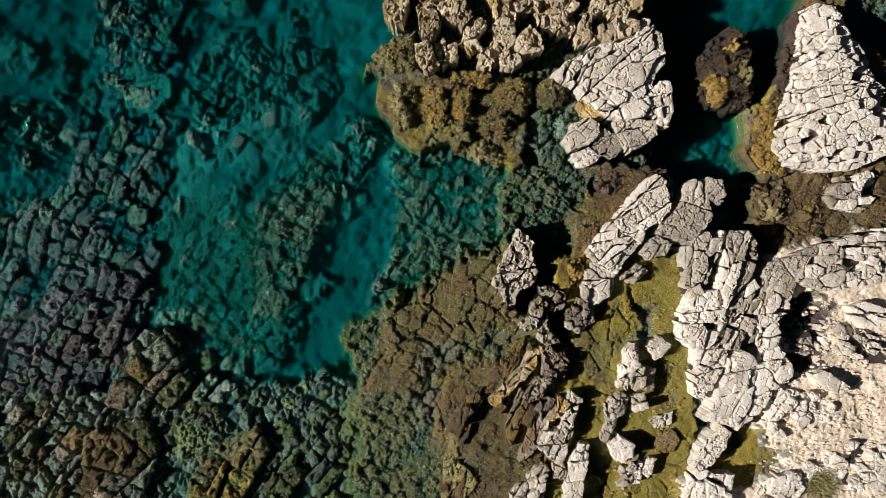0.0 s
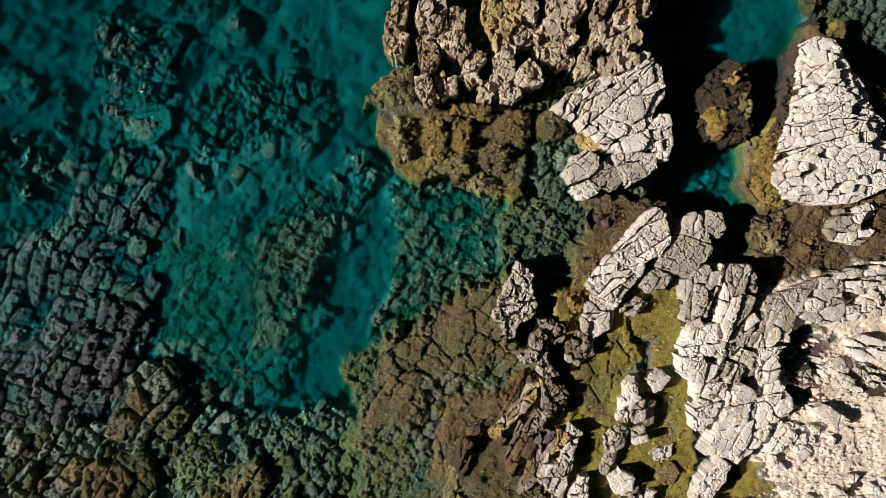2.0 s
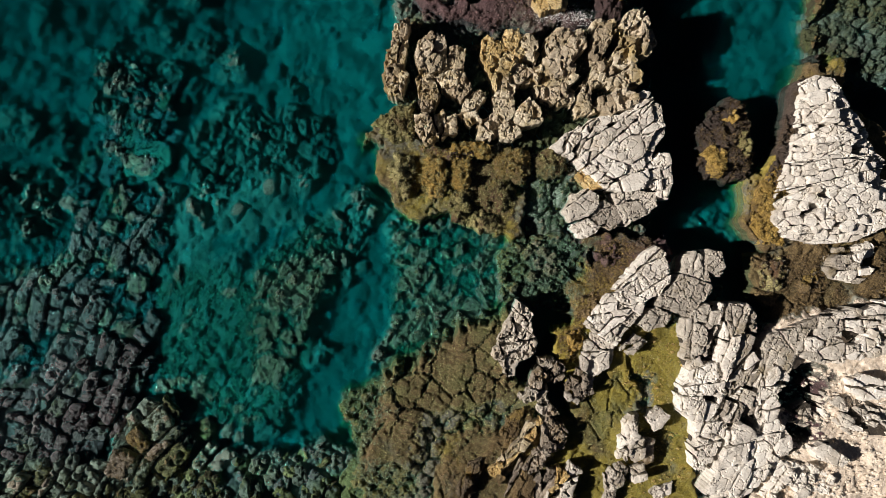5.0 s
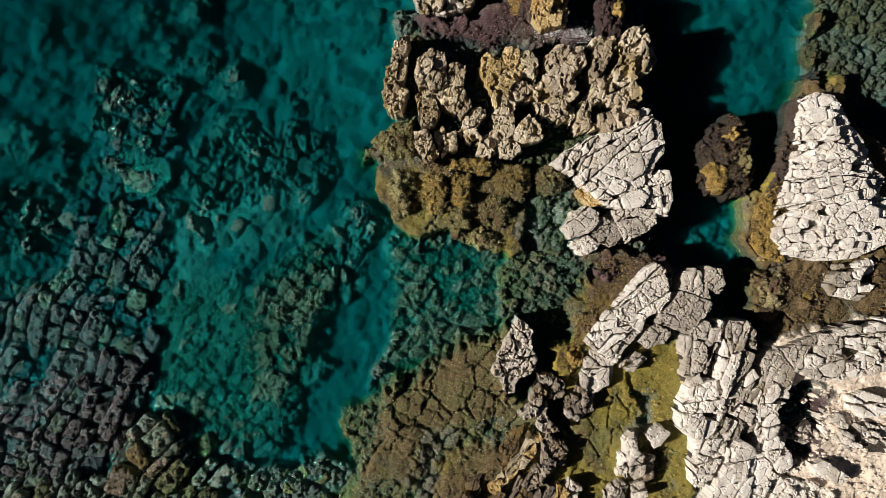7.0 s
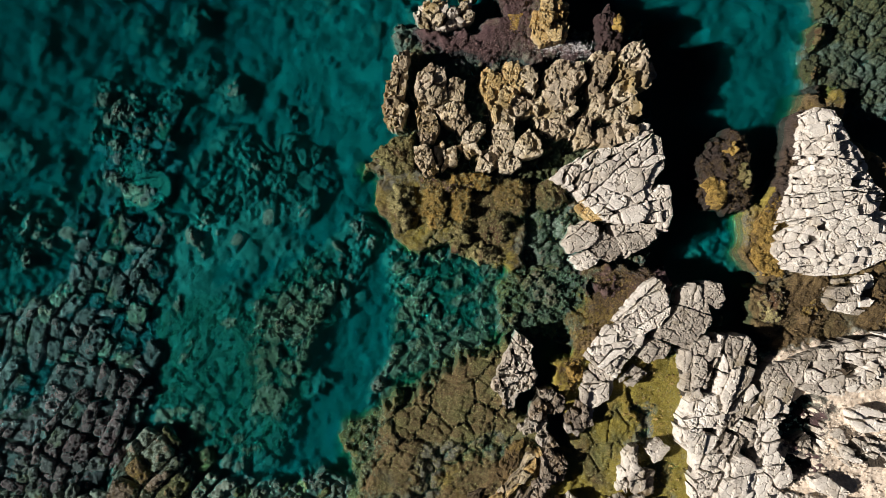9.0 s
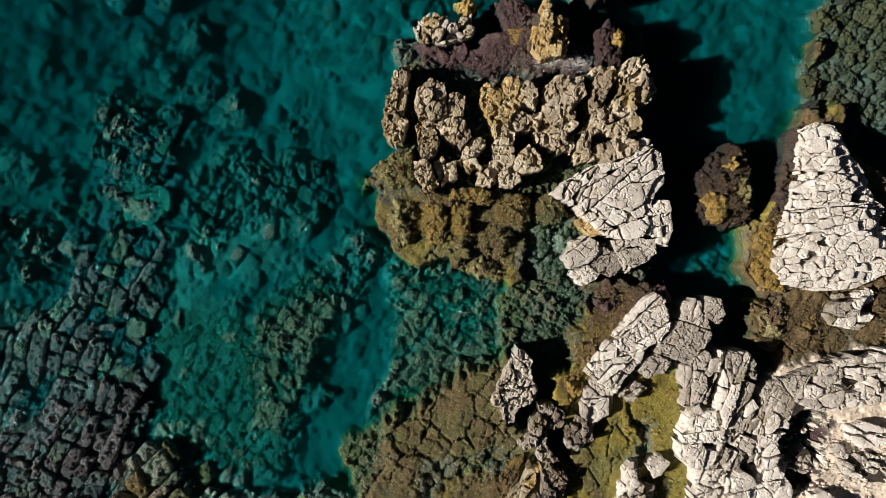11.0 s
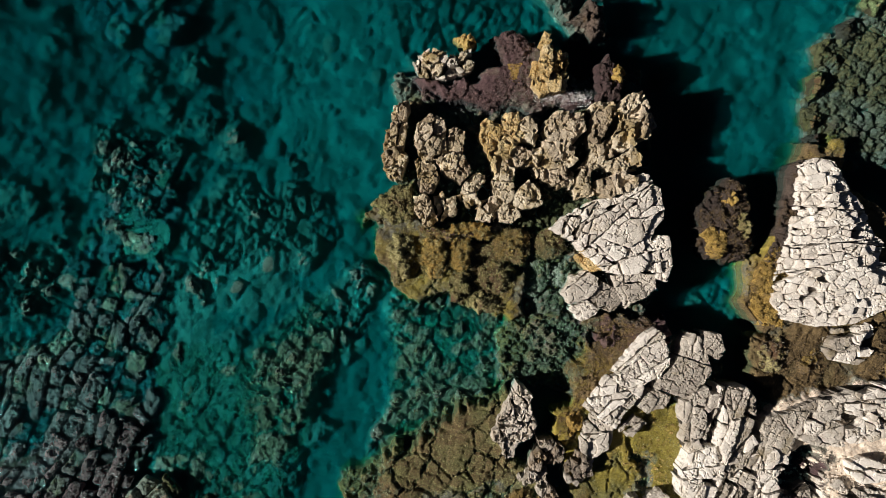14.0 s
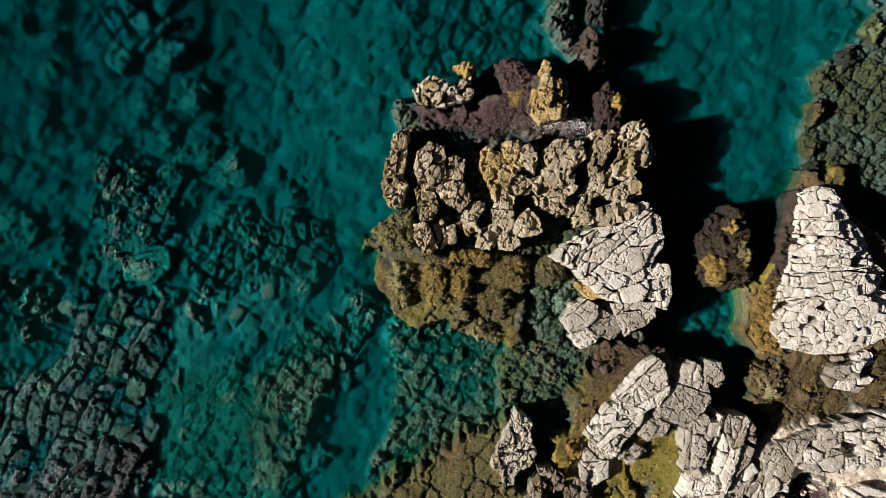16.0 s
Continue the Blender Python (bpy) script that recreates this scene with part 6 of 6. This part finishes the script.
OLIVE_WEED = blade_material("olive_weed", (0.04, 0.038, 0.01), (0.58, 0.54, 0.25))
# its palest fronds also stand in for sunlight netted by ripples
GREEN_WEED = blade_material("pale_green_weed", (0.02, 0.028, 0.014), (0.38, 0.47, 0.29))
DEEP_WEED = blade_material("green_weed", (0.02, 0.024, 0.012), (0.24, 0.25, 0.15))
PALE_WEED = blade_material("straw_weed", (0.025, 0.017, 0.012), (0.52, 0.45, 0.33))
REEF_WEED = blade_material("reef_weed", (0.015, 0.012, 0.014), (0.60, 0.50, 0.50))
BROWN_WEED = blade_material("brown_weed", (0.03, 0.019, 0.008), (0.29, 0.20, 0.09))
GOLD_WEED = blade_material("gold_weed", (0.13, 0.08, 0.012), (0.60, 0.44, 0.13))
PURPLE_WEED = blade_material("purple_weed", (0.025, 0.013, 0.014), (0.25, 0.15, 0.145))


def tuft(x, y, z, r):
    """A few short fronds."""
    c, f = [], []
    for k in range(5):
        a, out = RNG.uniform(0, 6.28), r * RNG.uniform(1.0, 2.0)
        dx, dy, w = math.cos(a), math.sin(a), 0.16 * r
        base = len(c)
        c += [(x - dy * w, y + dx * w, z - 0.01), (x + dy * w, y - dx * w, z - 0.01), (x + dx * out, y + dy * out, z + r * RNG.uniform(0.3, 1.1))]
        f.append((base, base + 1, base + 2))
    return c, f


def spots_in(outline, count, small, large, lift=0.0):
    xs, ys = [p[0] for p in outline], [p[1] for p in outline]
    found = []
    while len(found) < count:
        px, py = np.array([RNG.uniform(min(xs), max(xs)) for _ in range(count)]), np.array([RNG.uniform(min(ys), max(ys)) for _ in range(count)])
        edge = np.array([RNG.uniform(-0.12, 0.3) for _ in range(count)])
        keep = inside_by(px + 0.6 * rough_noise(px * 1.2, py * 1.2, 3), py + 0.6 * rough_noise(px * 1.2, py * 1.2, 5), outline) > edge
        found += [(a, b, bed_height(a, b) + lift, small + (large - small) * RNG.random() ** 3) for a, b in zip(px[keep], py[keep])]
    return found[:count]


scattered("shore_stones", spots_in([(9.89, -2.80), (11.57, -1.57), (13.69, -1.39), (17.04, -1.39), (17.04, -9.86), (10.86, -9.86), (9.63, -6.86), (10.16, -5.98)], 8000, 0.012, 0.10), stone, SHINGLE, "pale loose limestone chips strewn over beige gravel", "stones")
scattered("pool_stones", spots_in([(6.00, -0.70), (7.96, 0.02), (8.05, -3.55), (8.05, -4.98), (6.00, -8.20), (4.75, -8.20), (5.64, -4.62)], 300, 0.03, 0.10), stone, GOLD, "small algae-coated stones in the shallow pool", "stones")


def tufts(name, outline, count, small, large, material, label):
    scattered(name, spots_in(outline, count, small, large), tuft, material, label, "algae")


tufts("olive_algae", [(-0.79, -1.05), (1.36, 0.02), (2.16, 0.20), (1.80, -1.41), (2.96, -2.84), (2.07, -3.73), (0.29, -4.98), (-1.14, -5.34), (-2.30, -4.27), (-1.68, -2.12)], 7000, 0.02, 0.055, OLIVE_WEED, "short olive seaweed tufts on the flat reef")
# pale fronds here imitate the bright net of sunlight on the slope
tufts("olive_algae", [(-3.31, -2.50), (-1.51, -2.14), (-2.23, -4.30), (-0.43, -5.38), (0.29, -6.46), (-0.43, -9.34), (-3.31, -9.34), (-2.59, -5.74)], 6500, 0.03, 0.08, GREEN_WEED, "short green seaweed tufts, the pale fronds for netted sunlight, on the sunken slope")
# pale fronds added in place of the ripple light on this ledge
tufts("olive_algae", [(1.74, 2.73), (4.99, 2.73), (4.63, 1.28), (4.09, 0.38), (1.92, 0.38)], 6000, 0.02, 0.055, GREEN_WEED, "green seaweed tufts, the pale fronds for rippled sunlight, on the sunken ledge")
tufts("olive_algae", [(-1.73, 2.97), (1.77, 2.97), (1.96, 0.39), (-0.81, -1.09), (-2.47, -3.30), (-1.92, -0.72)], 6000, 0.03, 0.09, GREEN_WEED, "green seaweed tufts on the sunken slope south of the island")
tufts("olive_algae", [(-3.58, 3.30), (-3.25, 2.23), (-3.76, 0.57), (-4.41, -1.46), (-5.61, -2.20), (-6.71, -0.35), (-6.53, 1.49), (-5.05, 2.42)], 5000, 0.03, 0.09, GREEN_WEED, "green seaweed tufts on the sunken ridge")
tufts("olive_algae", [(-2.21, 6.16), (-1.50, 6.79), (-0.70, 5.54), (1.71, 5.63), (4.04, 5.27), (4.04, 4.47), (2.25, 3.13), (1.71, 2.59), (-1.50, 3.57)], 3500, 0.02, 0.06, OLIVE_WEED, "olive seaweed tufts between the island boulders")
tufts("olive_algae", [(-9.30, 1.70), (-7.14, 1.70), (-5.20, 0.60), (-5.28, -3.70), (-8.80, -3.30), (-9.50, -2.10)], 7000, 0.03, 0.09, GREEN_WEED, "pale green seaweed tufts on the broad sunken slope")
tufts("brown_algae", [(4.89, 2.55), (5.82, 2.79), (6.54, 2.34), (5.64, 1.27), (4.75, 0.20), (4.04, -1.41), (3.59, -0.88), (4.00, 0.02), (4.46, 1.27)], 2500, 0.03, 0.08, BROWN_WEED, "brown seaweed tufts beside the slabs")
tufts("brown_algae", [(-0.07, -5.34), (1.71, -4.27), (3.14, -5.34), (3.14, -7.30), (2.07, -9.09), (-0.07, -9.09)], 2500, 0.03, 0.08, BROWN_WEED, "brown seaweed tufts on the low ledge")
tufts("olive_algae", [(-0.07, -5.00), (1.71, -4.00), (3.40, -4.60), (3.14, -7.30), (2.07, -9.09), (-0.07, -9.09)], 3500, 0.02, 0.05, OLIVE_WEED, "olive seaweed tufts on the low ledge")
tufts("brown_algae", [(9.75, 2.16), (12.07, 2.34), (15.29, 1.98), (15.29, 0.20), (10.64, -0.16), (10.02, 0.73)], 2500, 0.03, 0.08, BROWN_WEED, "brown seaweed tufts on the ledge below the shore")
tufts("straw_algae", [(9.75, 2.16), (12.07, 2.34), (15.29, 1.98), (15.29, 0.20), (10.64, -0.16), (10.02, 0.73)], 2500, 0.02, 0.045, BROWN_WEED, "straw-coloured seaweed tufts on the ledge below the shore")
tufts("gold_algae", [(4.89, 2.55), (5.82, 2.79), (6.54, 2.34), (5.64, 1.27), (4.75, 0.20), (4.04, -1.41), (3.59, -0.88), (4.00, 0.02), (4.46, 1.27)], 2500, 0.02, 0.045, GOLD_WEED, "golden seaweed tufts beside the slabs")
tufts("purple_algae", [(1.80, 11.73), (2.61, 11.73), (3.05, 10.84), (3.05, 9.95), (4.75, 9.45), (2.07, 9.12), (0.29, 9.30), (-0.70, 9.84), (1.36, 10.09), (1.98, 10.66)], 2200, 0.03, 0.09, PURPLE_WEED, "purple-brown seaweed tufts north of the island")
tufts("reef_algae", [(11.71, 11.02), (13.14, 11.73), (13.86, 12.98), (16.36, 13.52), (16.36, 7.45), (11.62, 7.62)], 9000, 0.02, 0.05, DEEP_WEED, "grey-green and straw-coloured seaweed tufts on the shallow reef")
tufts("gold_algae", [(5.82, -0.70), (7.96, -0.16), (8.05, -3.55), (8.05, -5.70), (7.43, -9.27), (5.46, -9.27), (6.36, -5.70)], 2500, 0.02, 0.06, GOLD_WEED, "golden seaweed tufts in the shore pool")
tufts("olive_algae", [(3.86, -0.16), (7.43, 0.02), (7.96, -2.84), (7.96, -6.41), (7.43, -9.27), (3.86, -9.27)], 6000, 0.02, 0.05, OLIVE_WEED, "yellow-olive seaweed tufts in the shore pool")


# ---- a tuft of grass on the gravel, and foam where the swell breaks ----
GRASS = blade_material("dry_grass", (0.13, 0.12, 0.035), (0.42, 0.38, 0.18))
FOAM = blade_material("sea_foam", (0.62, 0.62, 0.62), (0.85, 0.85, 0.86), 0.5)


def blade(x, y, z, r):
    """One bent blade that leans out from the heart of its tuft."""
    a, out = RNG.uniform(0, 6.28), r * RNG.uniform(0.5, 1.2)
    dx, dy, w = math.cos(a), math.sin(a), 0.009
    rise = r * RNG.uniform(0.5, 1.0)
    c = [(x - dy * w, y + dx * w, z), (x + dy * w, y - dx * w, z), (x + dx * out * 0.5 + dy * w, y + dy * out * 0.5 - dx * w, z + rise * 0.8),
         (x + dx * out * 0.5 - dy * w, y + dy * out * 0.5 + dx * w, z + rise * 0.8), (x + dx * out, y + dy * out, z + rise)]
    return c, [(0, 1, 2, 3), (3, 2, 4)]


def bubble(x, y, z, r):
    """A clump of foam: a low six-sided cap."""
    ring = [(x + r * RNG.uniform(0.6, 1.3) * math.cos(k * 1.047), y + r * RNG.uniform(0.6, 1.3) * math.sin(k * 1.047), z) for k in range(6)]
    return ring + [(x, y, z + 0.6 * r)], [(k, (k + 1) % 6, 6) for k in range(6)]


GRASS_AT = (11.68, -7.35)
heart = []
for _ in range(700):
    a, r = RNG.uniform(0, 6.28), 0.42 * RNG.random() ** 0.7
    gx, gy = GRASS_AT[0] + r * math.cos(a) * 1.3, GRASS_AT[1] + r * math.sin(a)
    heart.append((gx, gy, bed_height(gx, gy), RNG.uniform(0.12, 0.28)))
scattered("grass_tuft", heart, blade, GRASS, "dry olive grass tuft on the pale gravel", "grass")
FOAM_A, FOAM_B = (2.87, 9.72), (4.56, 9.49)
wash = []
for _ in range(2200):
    t = RNG.random()
    fx, fy = FOAM_A[0] + t * (FOAM_B[0] - FOAM_A[0]) + RNG.gauss(0, 0.16), FOAM_A[1] + t * (FOAM_B[1] - FOAM_A[1]) + RNG.gauss(0, 0.13)
    wash.append((fx, fy, max(0.02, bed_height(fx, fy) + 0.02), 0.004 + 0.014 * RNG.random() ** 3))
scattered("sea_foam", wash, bubble, FOAM, "thin white foam in the gap north of the island", "foam")


# short fronds on the boulders and the reefs
bpy.context.view_layer.update()


def fronds(outline, count, material, label, kind="algae_boulder", small=0.025, large=0.06):
    """Fronds rooted on the tops of the boulders or blocks that stand within an outline."""
    x0, x1 = min(p[0] for p in outline), max(p[0] for p in outline)
    y0, y1 = min(p[1] for p in outline), max(p[1] for p in outline)
    near = []
    for ob in scene.objects:
        if ob.type == "MESH" and ob.name.startswith(kind):
            c = [ob.matrix_world @ Vector(v) for v in ob.bound_box]
            a, b, d, e = min(v.x for v in c), max(v.x for v in c), min(v.y for v in c), max(v.y for v in c)
            if b > x0 and a < x1 and e > y0 and d < y1:
                near.append((a, b, d, e, ob, ob.matrix_world.inverted(), ob.matrix_world.translation.z))
    spots = []
    for px, py, _, r in spots_in(outline, count, small, large):
        best = None
        for a, b, d, e, ob, back, z in near:
            if a < px < b and d < py < e:
                hit, place, _, _ = ob.ray_cast(back @ Vector((px, py, 4.0)), Vector((0, 0, -1)))
                if hit and (best is None or place.z + z > best):
                    best = place.z + z
        if best is not None:
            spots.append((px, py, best, r))
    scattered("boulder_algae", spots, tuft, material, label, "algae")


fronds([(-2.29, 6.24), (-1.49, 7.21), (-0.69, 5.61), (1.71, 5.70), (4.02, 5.26), (4.02, 4.46), (2.24, 3.12), (1.71, 2.59), (-1.49, 3.48)], 12000, OLIVE_WEED, "olive seaweed fronds on the island boulders")
fronds([(2.44, 4.38), (3.16, 4.83), (4.23, 4.56), (4.23, 2.77), (2.53, 2.77)], 4000, GREEN_WEED, "pale green seaweed fronds on the sunken ledge", small=0.02, large=0.05)
fronds([(9.71, 2.15), (14.51, 2.15), (14.51, 0.37), (9.89, 0.55)], 1500, PALE_WEED, "straw-coloured seaweed fronds on the ledge rocks")
fronds([(3.84, 2.51), (6.86, 2.69), (5.26, -0.16), (3.84, -1.23)], 1500, BROWN_WEED, "brown seaweed fronds on the rocks beside the slab")
fronds([(-0.78, 5.53), (1.71, 5.70), (2.95, 5.53), (2.77, 4.37), (0.28, 4.01), (-0.69, 3.84)], 5000, GOLD_WEED, "golden seaweed fronds on the island boulders")
fronds([(-16.61, 0.20), (-13.30, 2.04), (-11.65, 3.69), (-10.27, 4.46), (-9.20, 3.69), (-9.26, 0.39), (-9.66, -2.00), (-10.33, -3.47), (-11.65, -4.57), (-16.61, -5.13)], 9000, REEF_WEED, "dark grey seaweed fronds on the sunken reef", "block", 0.03, 0.075)
fronds([(-10.56, -3.78), (-10.11, -3.15), (-9.56, -2.73), (-8.75, -2.91), (-8.30, -3.60), (-8.42, -4.50), (-9.02, -5.04), (-9.20, -6.49), (-9.65, -7.76), (-9.83, -9.56), (-11.73, -9.56), (-11.46, -6.04), (-10.70, -5.41)], 5000, BROWN_WEED, "brown seaweed fronds on the shallow reef", "block", 0.03, 0.07)
fronds([(-16.41, -5.34), (-11.51, -4.70), (-10.78, -5.79), (-11.78, -9.60), (-16.41, -9.60)], 4500, PALE_WEED, "grey-brown seaweed fronds on the shallow reef", "block", 0.02, 0.05)
fronds([(-8.15, -7.42), (-7.06, -6.24), (-5.52, -5.79), (-4.07, -5.43), (-3.12, -6.52), (-3.34, -9.60), (-8.24, -9.60)], 3000, OLIVE_WEED, "olive seaweed fronds on the shallow reef", "block", 0.03, 0.07)
fronds([(8.02, 6.14), (8.89, 6.76), (9.16, 7.05), (9.69, 6.23), (9.78, 4.99), (8.71, 4.35), (8.18, 4.60)], 1500, BROWN_WEED, "brown seaweed fronds on the dark boulder", "boulder", 0.03, 0.08)
fronds([(8.10, 5.60), (8.75, 5.60), (9.00, 4.90), (8.75, 4.40), (8.20, 4.55)], 700, GOLD_WEED, "golden seaweed fronds on the dark boulder", small=0.03, large=0.07)
fronds([(9.65, 4.60), (10.70, 4.80), (10.80, 2.30), (9.65, 2.35)], 2200, GOLD_WEED, "golden seaweed fronds round the foot of the white rock", small=0.025, large=0.06)
